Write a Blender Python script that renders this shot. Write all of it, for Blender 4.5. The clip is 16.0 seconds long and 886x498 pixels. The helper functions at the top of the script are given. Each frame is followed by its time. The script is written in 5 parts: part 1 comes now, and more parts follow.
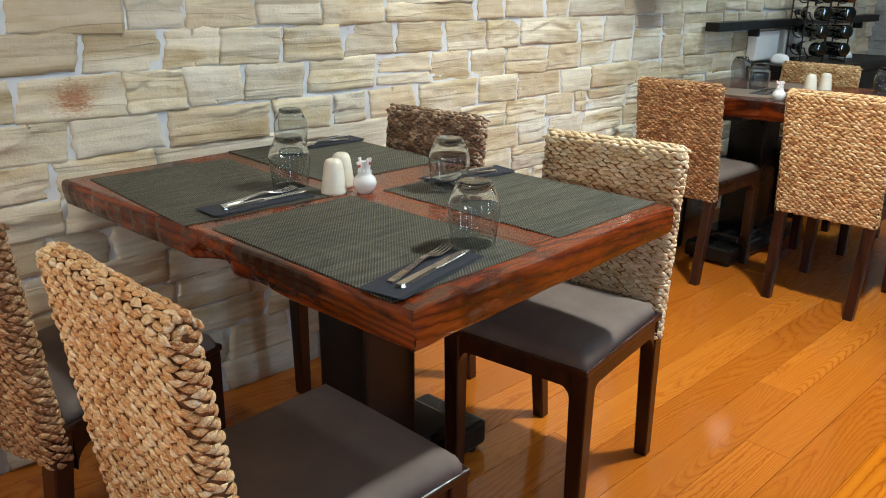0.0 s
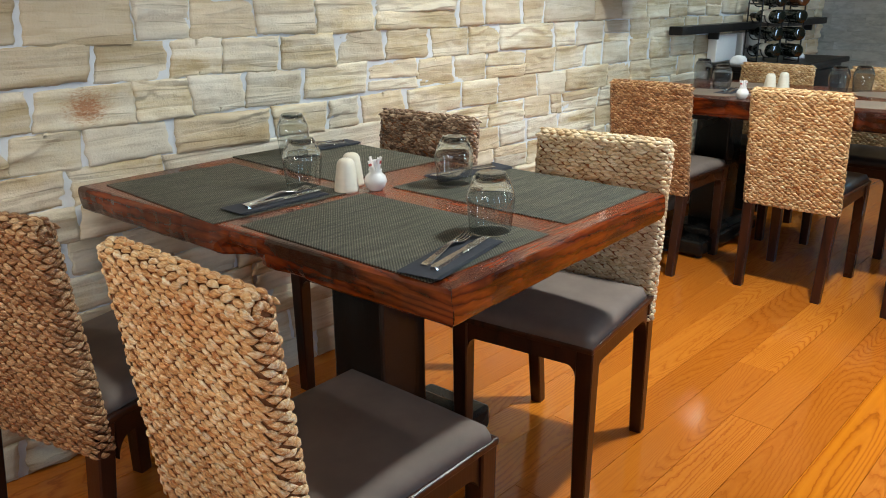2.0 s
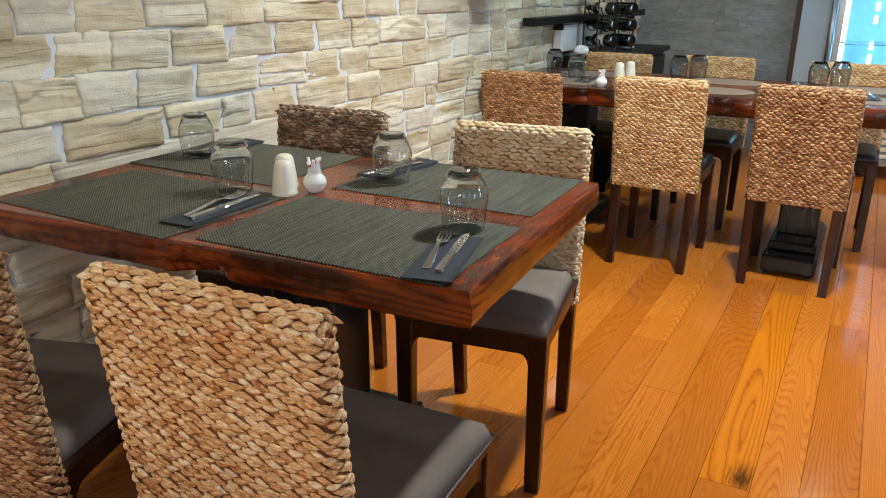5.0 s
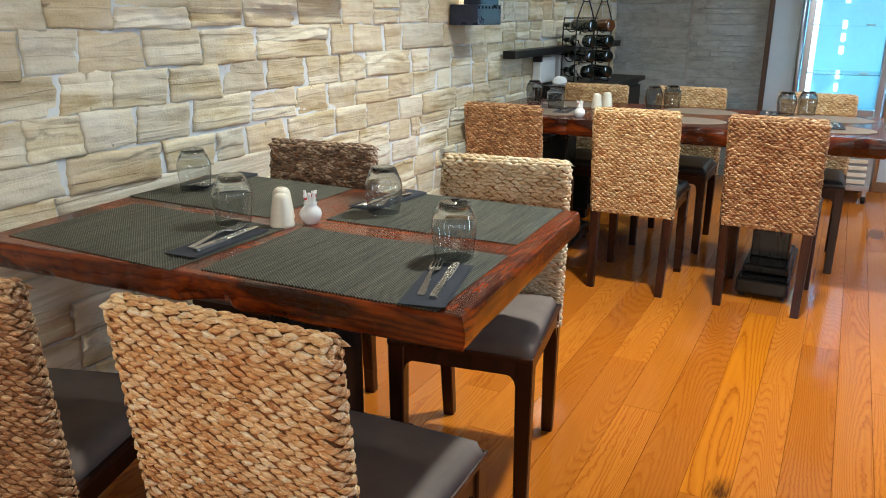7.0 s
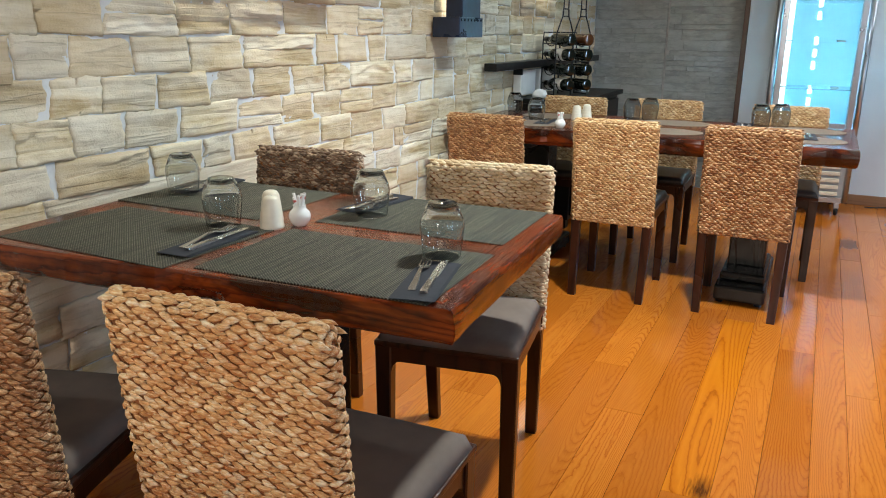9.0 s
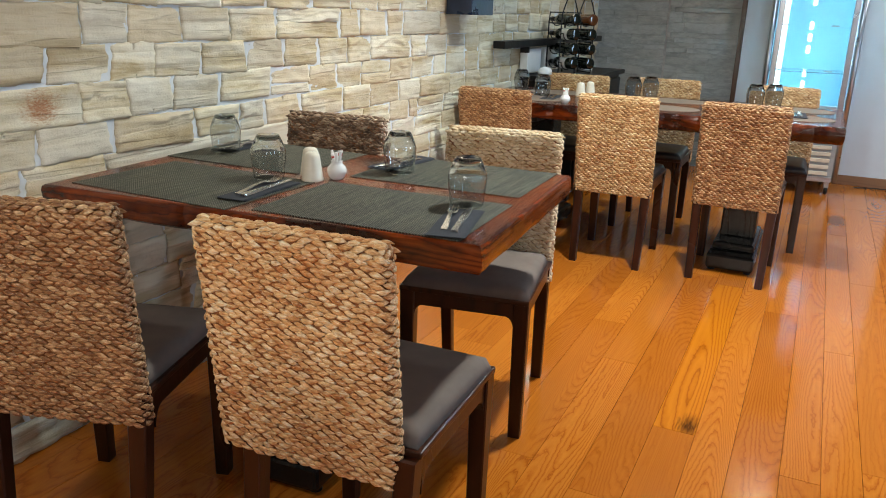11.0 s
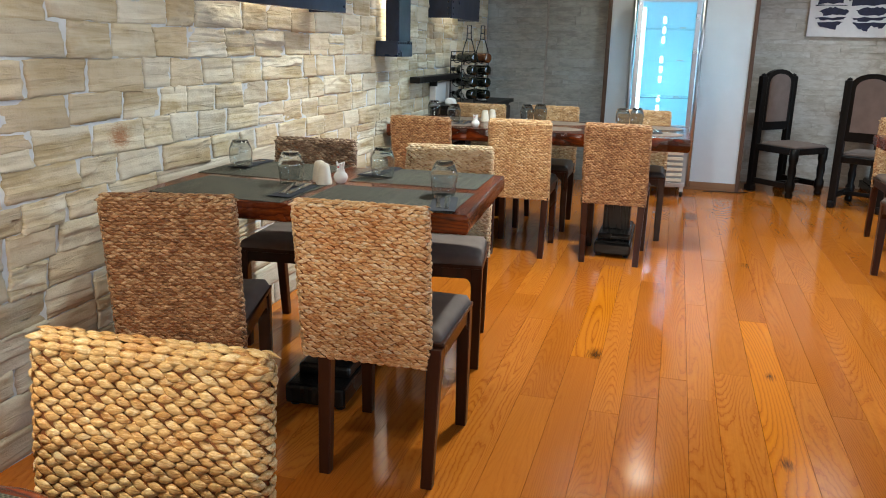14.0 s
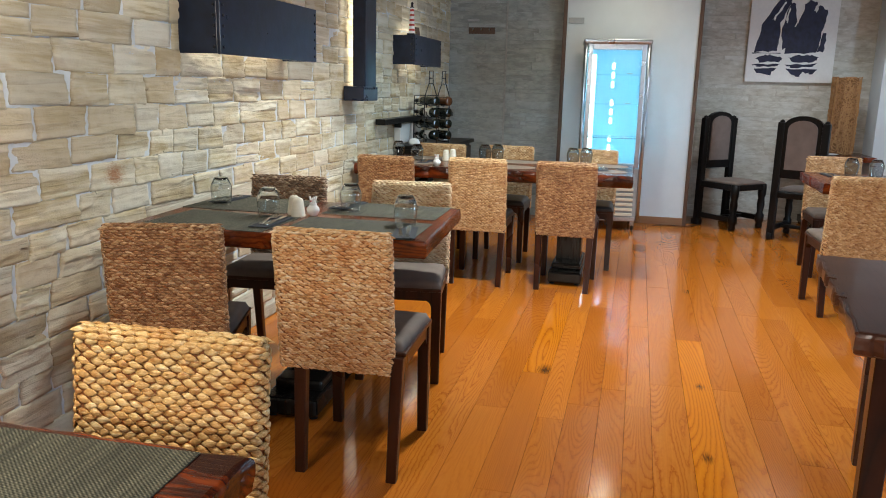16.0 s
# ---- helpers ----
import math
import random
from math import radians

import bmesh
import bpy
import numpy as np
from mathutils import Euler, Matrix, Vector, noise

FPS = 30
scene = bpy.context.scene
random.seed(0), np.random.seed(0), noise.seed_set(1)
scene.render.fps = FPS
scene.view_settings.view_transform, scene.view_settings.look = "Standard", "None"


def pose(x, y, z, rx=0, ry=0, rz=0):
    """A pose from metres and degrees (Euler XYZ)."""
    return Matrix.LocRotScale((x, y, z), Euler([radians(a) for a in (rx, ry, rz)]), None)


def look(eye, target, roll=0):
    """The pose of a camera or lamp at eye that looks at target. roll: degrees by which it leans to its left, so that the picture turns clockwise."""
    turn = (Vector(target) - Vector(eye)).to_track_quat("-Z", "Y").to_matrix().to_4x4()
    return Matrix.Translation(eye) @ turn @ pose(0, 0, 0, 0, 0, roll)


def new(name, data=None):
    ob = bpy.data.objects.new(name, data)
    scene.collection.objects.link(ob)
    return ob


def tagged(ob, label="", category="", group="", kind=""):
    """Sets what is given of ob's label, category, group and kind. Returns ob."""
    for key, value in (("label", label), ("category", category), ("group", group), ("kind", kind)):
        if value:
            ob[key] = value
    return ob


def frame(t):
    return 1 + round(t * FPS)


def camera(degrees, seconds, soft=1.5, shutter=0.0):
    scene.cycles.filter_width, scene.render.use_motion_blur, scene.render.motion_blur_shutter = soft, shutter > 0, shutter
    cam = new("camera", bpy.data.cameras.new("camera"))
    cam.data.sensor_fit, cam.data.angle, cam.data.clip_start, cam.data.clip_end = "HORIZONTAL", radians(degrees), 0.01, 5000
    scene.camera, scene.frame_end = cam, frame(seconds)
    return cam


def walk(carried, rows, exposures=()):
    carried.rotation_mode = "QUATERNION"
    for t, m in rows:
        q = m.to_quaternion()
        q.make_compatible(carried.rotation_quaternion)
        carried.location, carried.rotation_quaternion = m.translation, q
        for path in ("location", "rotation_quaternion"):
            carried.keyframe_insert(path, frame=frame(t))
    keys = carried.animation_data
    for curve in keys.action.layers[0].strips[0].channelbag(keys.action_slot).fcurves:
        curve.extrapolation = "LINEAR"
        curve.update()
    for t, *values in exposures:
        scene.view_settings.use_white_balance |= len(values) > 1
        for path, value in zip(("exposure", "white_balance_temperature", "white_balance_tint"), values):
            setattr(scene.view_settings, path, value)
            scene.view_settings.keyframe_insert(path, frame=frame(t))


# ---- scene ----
cam = camera(59.7, 16.0, 1.0)
PATH = [
    (0, (0.412, 0.128, 1.206), (1.722, 1.494, 0.56), 0.5),
    (0.5, (0.396, 0.092, 1.201), (1.683, 1.485, 0.566), 0.5),
    (1, (0.368, 0.086, 1.202), (1.666, 1.475, 0.58), 0.1),
    (1.5, (0.314, 0.105, 1.206), (1.648, 1.46, 0.587), -0.3),
    (2, (0.251, 0.13, 1.201), (1.64, 1.427, 0.578), -0.3),
    (2.5, (0.196, 0.161, 1.199), (1.634, 1.4, 0.571), -0.4),
    (3, (0.17, 0.195, 1.2), (1.63, 1.407, 0.569), -0.2),
    (3.5, (0.222, 0.257, 1.194), (1.694, 1.461, 0.573), 0.3),
    (4, (0.238, 0.322, 1.192), (1.755, 1.463, 0.561), 0.4),
    (4.5, (0.159, 0.386, 1.188), (1.768, 1.376, 0.531), 0.1),
    (4.7, (0.129, 0.399, 1.199), (1.77, 1.329, 0.533), 0.3),
    (6.8, (0.017, 0.359, 1.237), (1.711, 1.238, 0.64), 0.4),
    (7, (0.008, 0.373, 1.246), (1.708, 1.248, 0.661), 0.3),
    (7.5, (-0.011, 0.365, 1.25), (1.693, 1.254, 0.694), 0.1),
    (8, (-0.009, 0.371, 1.244), (1.7, 1.253, 0.697), 0.3),
    (8.5, (-0.012, 0.37, 1.24), (1.71, 1.227, 0.691), 0.4),
    (8.7, (-0.021, 0.371, 1.231), (1.711, 1.212, 0.686), 0.4),
    (10.8, (-0.251, 0.329, 1.209), (1.483, 1.135, 0.623), 2.0),
    (11, (-0.288, 0.325, 1.211), (1.44, 1.141, 0.619), 1.8),
    (11.5, (-0.434, 0.365, 1.203), (1.304, 1.154, 0.606), 1.1),
    (12, (-0.564, 0.389, 1.212), (1.198, 1.129, 0.624), 1.0),
    (12.5, (-0.716, 0.339, 1.218), (1.054, 1.069, 0.642), 1.3),
    (13, (-0.869, 0.293, 1.24), (0.916, 1.0, 0.681), 1.5),
    (13.5, (-1.023, 0.295, 1.254), (0.8, 0.921, 0.72), 1.5),
    (14, (-1.177, 0.308, 1.268), (0.68, 0.847, 0.757), 1.3),
    (14.5, (-1.254, 0.279, 1.273), (0.615, 0.787, 0.777), 1.3),
    (15, (-1.351, 0.205, 1.275), (0.52, 0.722, 0.794), 1.5),
    (15.5, (-1.428, 0.174, 1.292), (0.452, 0.689, 0.844), 1.6),
    (16, (-1.5, 0.191, 1.301), (0.401, 0.657, 0.888), 1.4),
]
walk(cam, [(t, look(eye, target, roll)) for t, eye, target, roll in PATH])

# ---- world and light ----
scene.view_settings.exposure = 0.06
world = bpy.data.worlds.new("sky")
scene.world = world
world.use_nodes = True
wn = world.node_tree
sky = wn.nodes.new("ShaderNodeTexSky")
sky.sky_type = "NISHITA"
sky.sun_disc = False
sky.sun_elevation = radians(40)
sky.sun_rotation = radians(150)
wn.links.new(sky.outputs[0], wn.nodes["Background"].inputs[0])
wn.nodes["Background"].inputs[1].default_value = 0.05


def lamp(name, kind, m, power, colour, **settings):
    data = bpy.data.lights.new(name, kind)
    data.energy, data.color = power, colour
    if "size" in settings:
        data.size = settings["size"]
    if "size_y" in settings:
        data.shape, data.size_y = "RECTANGLE", settings["size_y"]
    if "radius" in settings:
        data.shadow_soft_size = settings["radius"]
    if "cone" in settings:
        data.spot_size, data.spot_blend = radians(settings["cone"]), 0.6
    ob = new(name, data)
    ob.matrix_world = m
    return ob


DAY = (0.50, 0.74, 1.0)
WARM = (0.96, 0.99, 0.95)
WHITE = (0.66, 0.88, 1.0)
AMBER = (1.0, 0.85, 0.60)
CEIL = 2.70
# daylight in the side windows; unseen fill lamps added high at the rear
for x, power in ((-2.2, 20), (0.4, 24), (3.4, 66)):
    lamp("window_daylight", "AREA", look((x, -3.78, 1.25), (x, 0, 1.0)), power, DAY, size=0.45, size_y=2.3)
lamp("front_daylight", "AREA", look((-4.85, 0.65, 2.15), (0.9, 1.1, 0.7)), 78, (1.0, 0.91, 0.79), size=1.7, size_y=0.8)
lamp("front_daylight", "AREA", look((-4.85, -1.8, 2.15), (0, -1.2, 0.6)), 22, (0.8, 0.9, 1.0), size=1.8, size_y=0.8)
# unseen ceiling spots: the first follows cast shadows, the others are added fill
SPOTS = [(2.60, 0.60, 282, 118, (0.93, 1.0, 0.97)), (4.35, 0.75, 88, 130, WHITE), (4.1, -0.6, 88, 106, (1.0, 0.90, 0.84)), (5.70, 0.30, 26, 140, (1.0, 0.93, 0.70)), (-0.75, 1.50, 64, 108, WARM), (-1.0, 1.60, 105, 72, AMBER)]
for x, y, power, cone, colour in SPOTS:
    lamp("ceiling_spot_light", "SPOT", look((x, y, CEIL - 0.03), (x, y, 0)), power, colour, radius=0.085, cone=cone)
# broad cool fill added to brighten the recess
lamp("recess_spot_light", "SPOT", look((5.8, -1.3, CEIL - 0.03), (5.8, -1.3, 0)), 118, (0.84, 0.94, 1.0), radius=0.28, cone=130)
# unseen fill spots, added to brighten the upper stone wall
for x in (0.75, -0.35):
    lamp("wall_washer_light", "SPOT", look((x, 0.15, CEIL - 0.03), (x + 0.15, 2.14, 1.60)), 80, (1.0, 0.97, 0.88), radius=0.06, cone=44)

# ---- materials ----


def material(name):
    m = bpy.data.materials.new(name)
    m.use_nodes = True
    nt = m.node_tree
    return m, nt, nt.nodes["Principled BSDF"]


def node(nt, kind, **values):
    n = nt.nodes.new("ShaderNode" + kind)
    for key, v in values.items():
        if key in ("operation", "blend_type", "data_type", "wave_type", "bands_direction", "feature", "distance", "noise_dimensions", "voronoi_dimensions", "wave_profile"):
            if key == "operation":
                n.operation = v
            elif key == "blend_type":
                n.blend_type = v
            elif key == "data_type":
                n.data_type = v
            elif key == "wave_type":
                n.wave_type = v
            elif key == "bands_direction":
                n.bands_direction = v
            elif key == "feature":
                n.feature = v
            elif key == "distance":
                n.distance = v
            elif key == "wave_profile":
                n.wave_profile = v
        else:
            n.inputs[key.replace("_", " ")].default_value = v
    return n


def mapped(nt, scale=(1, 1, 1), shift=0.0, rot=(0, 0, 0)):
    """Object coordinates, scaled, and moved by each object's own random number."""
    tc = nt.nodes.new("ShaderNodeTexCoord")
    mp = nt.nodes.new("ShaderNodeMapping")
    mp.inputs["Scale"].default_value = scale
    mp.inputs["Rotation"].default_value = [radians(a) for a in rot]
    nt.links.new(tc.outputs["Object"], mp.inputs["Vector"])
    if shift:
        info = nt.nodes.new("ShaderNodeObjectInfo")
        mul = node(nt, "Math", operation="MULTIPLY")
        mul.inputs[1].default_value = shift
        nt.links.new(info.outputs["Random"], mul.inputs[0])
        nt.links.new(mul.outputs[0], mp.inputs["Location"])
    return mp.outputs[0]


def noise_tex(nt, vec, scale, detail=4.0, rough=0.55, distort=0.0):
    n = node(nt, "TexNoise", Scale=scale, Detail=detail, Roughness=rough, Distortion=distort)
    if vec is not None:
        nt.links.new(vec, n.inputs["Vector"])
    return n.outputs["Fac"]


def ramp(nt, fac, stops):
    r = nt.nodes.new("ShaderNodeValToRGB")
    while len(r.color_ramp.elements) < len(stops):
        r.color_ramp.elements.new(0.5)
    for e, (p, c) in zip(r.color_ramp.elements, stops):
        e.position = p
        e.color = (*c, 1) if len(c) == 3 else c
    nt.links.new(fac, r.inputs[0])
    return r.outputs[0]


def mix(nt, fac, a, b, blend="MIX"):
    m = node(nt, "Mix", data_type="RGBA", blend_type=blend)
    for sock, v in ((m.inputs[0], fac), (m.inputs[6], a), (m.inputs[7], b)):
        if isinstance(v, (int, float)):
            sock.default_value = v
        elif isinstance(v, tuple):
            sock.default_value = (*v, 1)
        else:
            nt.links.new(v, sock)
    return m.outputs[2]


def math_node(nt, op, a, b=0.0):
    m = node(nt, "Math", operation=op)
    for sock, v in zip(m.inputs, (a, b)):
        if isinstance(v, (int, float)):
            sock.default_value = v
        else:
            nt.links.new(v, sock)
    return m.outputs[0]


def bump(nt, bsdf, height, strength=0.4, distance=0.003):
    b = node(nt, "Bump", Strength=strength)
    b.inputs["Distance"].default_value = distance
    nt.links.new(height, b.inputs["Height"])
    nt.links.new(b.outputs[0], bsdf.inputs["Normal"])


def plain(name, colour, rough=0.5, metal=0.0, vary=0.15, scale=30.0, relief=0.0, coat=0.0, gloss=0.5):
    m, nt, p = material(name)
    p.inputs["Specular IOR Level"].default_value = gloss
    v = mapped(nt, shift=7.0)
    n = noise_tex(nt, v, scale)
    dark = tuple(c * (1 - vary) for c in colour)
    light = tuple(min(1, c * (1 + vary)) for c in colour)
    nt.links.new(ramp(nt, n, [(0.3, dark), (0.7, light)]), p.inputs["Base Color"])
    p.inputs["Roughness"].default_value, p.inputs["Metallic"].default_value = rough, metal
    r = math_node(nt, "MULTIPLY_ADD", noise_tex(nt, v, scale * 0.3), 0.16)
    r.node.inputs[2].default_value = rough - 0.08
    nt.links.new(r, p.inputs["Roughness"])
    p.inputs["Coat Weight"].default_value = coat
    if relief:
        bump(nt, p, n, 0.4, relief)
    return m


def wood(name, dark, mid, light, rough=0.35, coat=0.0, along="X", ring=26.0, shift=40.0, knots=0.0, streak=0.5, tone=0.6, gloss=0.5, band=0.35, spot=None, spot_two=None, blotch=0.0, relief=0.25, calm=0.7):
    """Long-grained wood, grain running along one axis of the object."""
    m, nt, p = material(name)
    sc = {"X": (0.10, 1, 1), "Y": (1, 0.10, 1), "Z": (1, 1, 0.10)}[along]
    v = mapped(nt, sc, shift)
    warp = noise_tex(nt, v, 4.2, 1.6, 0.45, 0.25)
    fine_sc = {"X": (3, 160, 160), "Y": (160, 3, 160), "Z": (160, 160, 3)}[along]
    fine = noise_tex(nt, mapped(nt, fine_sc, shift), 1.0, 3.0, 0.6)
    jag = noise_tex(nt, mapped(nt, tuple(0.35 + 0.65 * k for k in sc), shift), 75.0, 2.0, 0.5)
    warp = math_node(nt, "ADD", warp, math_node(nt, "MULTIPLY", jag, 0.014))
    w = math_node(nt, "MULTIPLY", warp, ring)
    rings = math_node(nt, "FRACT", w)
    c = ramp(nt, rings, [(0.0, mid), (0.05, dark), (band * 0.6, mid), (0.55, light), (0.9, tuple(0.5 * (p + q) for p, q in zip(mid, light))), (1.0, mid)])
    still = noise_tex(nt, mapped(nt, sc, shift), 2.3, 2.0, 0.5)
    c = mix(nt, ramp(nt, still, [(0.42, (0, 0, 0)), (0.62, (calm, calm, calm))]), c, tuple(0.4 * p + 0.6 * q for p, q in zip(mid, light)))
    c = mix(nt, math_node(nt, "MULTIPLY", fine, streak), c, dark)
    info = nt.nodes.new("ShaderNodeObjectInfo")
    tone = ramp(nt, info.outputs["Random"], [(0.0, (tone, tone * 0.90, tone * 0.80)), (0.3, (0.5 + tone / 2, 0.48 + tone / 2, 0.45 + tone / 2)), (0.65, (1.0, 1.0, 1.0)), (1.0, (1.03, 1.08, 1.1))])
    c = mix(nt, 1.0, c, tone, "MULTIPLY")
    broad = noise_tex(nt, mapped(nt, (1, 1, 1), shift), 2.5, 2.0)
    c = mix(nt, math_node(nt, "MULTIPLY", broad, 0.35), c, mid)
    if blotch:
        bl = noise_tex(nt, mapped(nt, tuple(0.3 + 0.7 * k for k in sc), shift), 9.0, 4.0, 0.62, 0.5)
        c = mix(nt, ramp(nt, bl, [(0.47, (0, 0, 0)), (0.60, (blotch, blotch, blotch))]), c, dark)
    if knots:
        vo = node(nt, "TexVoronoi", Scale=knots)
        ksc = {"X": (0.45, 1, 1), "Y": (1, 0.45, 1), "Z": (1, 1, 0.45)}[along]
        kv = mix(nt, 0.12, mapped(nt, ksc, shift), node(nt, "TexNoise", Scale=14.0).outputs["Color"], "ADD")
        nt.links.new(kv, vo.inputs["Vector"])
        k = ramp(nt, vo.outputs["Distance"], [(0.03, (1, 1, 1)), (0.11, (0, 0, 0))])
        c = mix(nt, math_node(nt, "MULTIPLY", k, 0.8), c, tuple(x * 0.25 for x in dark))
    for spot in (spot, spot_two):
        if not spot:
            continue
        tc = nt.nodes.new("ShaderNodeTexCoord")
        sub = node(nt, "VectorMath", operation="SUBTRACT")
        sub.inputs[1].default_value = (spot[0] + 0.03, spot[1] + 0.03, 0.03)
        wob = mix(nt, 0.06, tc.outputs["Object"], node(nt, "TexNoise", Scale=30.0).outputs["Color"], "ADD")
        nt.links.new(wob, sub.inputs[0])
        mul = node(nt, "VectorMath", operation="MULTIPLY")
        mul.inputs[1].default_value = (0.45, 1, 1)
        nt.links.new(sub.outputs[0], mul.inputs[0])
        ln = node(nt, "VectorMath", operation="LENGTH")
        nt.links.new(mul.outputs[0], ln.inputs[0])
        c = mix(nt, ramp(nt, ln.outputs["Value"], [(0.008 * spot[2], (0.9, 0.9, 0.9)), (0.042 * spot[2], (0, 0, 0))]), c, (0.05, 0.014, 0.004))
    nt.links.new(c, p.inputs["Base Color"])
    r = math_node(nt, "MULTIPLY_ADD", broad, 0.2)
    r.node.inputs[2].default_value = rough - 0.1
    nt.links.new(r, p.inputs["Roughness"])
    p.inputs["Coat Weight"].default_value = coat
    p.inputs["Specular IOR Level"].default_value = gloss
    p.inputs["Coat Roughness"].default_value = 0.09
    h = math_node(nt, "ADD", math_node(nt, "MULTIPLY", rings, 0.5), fine)
    bump(nt, p, h, relief, 0.0012)
    return m


def stone_material(name, stops, grey, strata=12.0, tone_lo=0.84, by_island=False, rust=True, depth=0.012, patch=False):
    m, nt, p = material(name)
    geo = nt.nodes.new("ShaderNodeNewGeometry")
    info = nt.nodes.new("ShaderNodeObjectInfo")
    rnd = geo.outputs["Random Per Island"] if by_island else info.outputs["Random"]
    pos = geo.outputs["Position"]
    comb = node(nt, "CombineXYZ")
    nt.links.new(math_node(nt, "MULTIPLY", rnd, 31.0), comb.inputs[0])
    nt.links.new(math_node(nt, "MULTIPLY", rnd, 17.0), comb.inputs[2])
    add = node(nt, "VectorMath", operation="ADD")
    nt.links.new(pos, add.inputs[0])
    nt.links.new(comb.outputs[0], add.inputs[1])
    mp = nt.nodes.new("ShaderNodeMapping")
    mp.inputs["Scale"].default_value = (0.10, 0.4, 1)
    tilt = node(nt, "CombineXYZ")
    nt.links.new(math_node(nt, "MULTIPLY", math_node(nt, "SUBTRACT", rnd, 0.5), 0.13), tilt.inputs[1])
    nt.links.new(tilt.outputs[0], mp.inputs["Rotation"])
    nt.links.new(add.outputs[0], mp.inputs["Vector"])
    layer = noise_tex(nt, mp.outputs[0], strata * 1.35, 5.0, 0.62, 0.25)
    cloud = noise_tex(nt, add.outputs[0], 6.0, 4.0, 0.6)
    grit = noise_tex(nt, pos, 130.0, 3.0, 0.7)
    c = ramp(nt, layer, stops)
    mp2 = nt.nodes.new("ShaderNodeMapping")
    mp2.inputs["Scale"].default_value = (0.06, 0.3, 1)
    nt.links.new(tilt.outputs[0], mp2.inputs["Rotation"])
    nt.links.new(add.outputs[0], mp2.inputs["Vector"])
    vein = noise_tex(nt, mp2.outputs[0], strata * 1.3, 3.0, 0.5, 0.25)
    vein = ramp(nt, vein, [(0.46, (0, 0, 0)), (0.475, (1, 1, 1)), (0.53, (0.7, 0.7, 0.7)), (0.58, (0, 0, 0))])
    c = mix(nt, math_node(nt, "MULTIPLY", vein, 0.40), c, tuple(x * 0.85 for x in stops[0][1]))
    c = mix(nt, ramp(nt, cloud, [(0.45, (0, 0, 0)), (0.62, (0.6, 0.6, 0.6))]), c, grey)
    tan = noise_tex(nt, mp.outputs[0], 8.0, 5.0, 0.65, 0.6)
    c = mix(nt, ramp(nt, tan, [(0.52, (0, 0, 0)), (0.63, (0.62, 0.62, 0.62))]), c, tuple(x * 0.95 for x in stops[0][1]))
    if rust:
        spot = noise_tex(nt, add.outputs[0], 3.3, 3.0, 0.6, 0.4)
        c = mix(nt, ramp(nt, spot, [(0.66, (0, 0, 0)), (0.80, (0.8, 0.8, 0.8))]), c, (0.42, 0.22, 0.09))
    if patch:
        ln = node(nt, "VectorMath", operation="LENGTH")
        wob = mix(nt, 0.10, mapped(nt, (1, 1, 1.3)), node(nt, "TexNoise", Scale=22.0).outputs["Color"], "ADD")
        sub = node(nt, "VectorMath", operation="SUBTRACT")
        sub.inputs[1].default_value = (0.05, 0.05, 0.05)
        nt.links.new(wob, sub.inputs[0])
        nt.links.new(sub.outputs[0], ln.inputs[0])
        c = mix(nt, ramp(nt, ln.outputs["Value"], [(0.022, (0.95, 0.95, 0.95)), (0.052, (0.25, 0.25, 0.25)), (0.075, (0, 0, 0))]), c, (0.40, 0.14, 0.03))
    if rust:
        own = math_node(nt, "FRACT", math_node(nt, "MULTIPLY", rnd, 7.31))
        c = mix(nt, ramp(nt, own, [(0.0, (0.40, 0.40, 0.40)), (0.08, (0.4, 0.4, 0.4)), (0.12, (0, 0, 0)), (1.0, (0, 0, 0))]), c, (0.52, 0.50, 0.45))
        c = mix(nt, ramp(nt, own, [(0.0, (0, 0, 0)), (0.66, (0, 0, 0)), (0.74, (0.45, 0.45, 0.45)), (1.0, (0.5, 0.5, 0.5))]), c, (0.58, 0.44, 0.26))
        c = mix(nt, ramp(nt, own, [(0.0, (0, 0, 0)), (0.40, (0, 0, 0)), (0.46, (0.5, 0.5, 0.5)), (0.56, (0.5, 0.5, 0.5)), (0.60, (0, 0, 0))]), c, (0.82, 0.79, 0.70))
    t = ramp(nt, rnd, [(0.0, (tone_lo, tone_lo * 0.97, tone_lo * 0.92)), (0.55, (0.93, 0.91, 0.87)), (1.0, (1, 1, 1))])
    c = mix(nt, 1.0, c, t, "MULTIPLY")
    c = mix(nt, math_node(nt, "MULTIPLY", grit, 0.25), c, tuple(x * 0.6 for x in grey))
    nt.links.new(c, p.inputs["Base Color"])
    p.inputs["Roughness"].default_value = 0.8
    h = math_node(nt, "ADD", layer, math_node(nt, "MULTIPLY", grit, 0.24))
    h = math_node(nt, "ADD", h, math_node(nt, "MULTIPLY", cloud, 0.35))
    chip = node(nt, "TexVoronoi", Scale=26.0)
    nt.links.new(mp.outputs[0], chip.inputs["Vector"])
    h = math_node(nt, "ADD", h, math_node(nt, "MULTIPLY", chip.outputs["Distance"], 0.45))
    h = math_node(nt, "SUBTRACT", h, math_node(nt, "MULTIPLY", vein, 0.22))
    bump(nt, p, h, 0.7, depth)
    return m


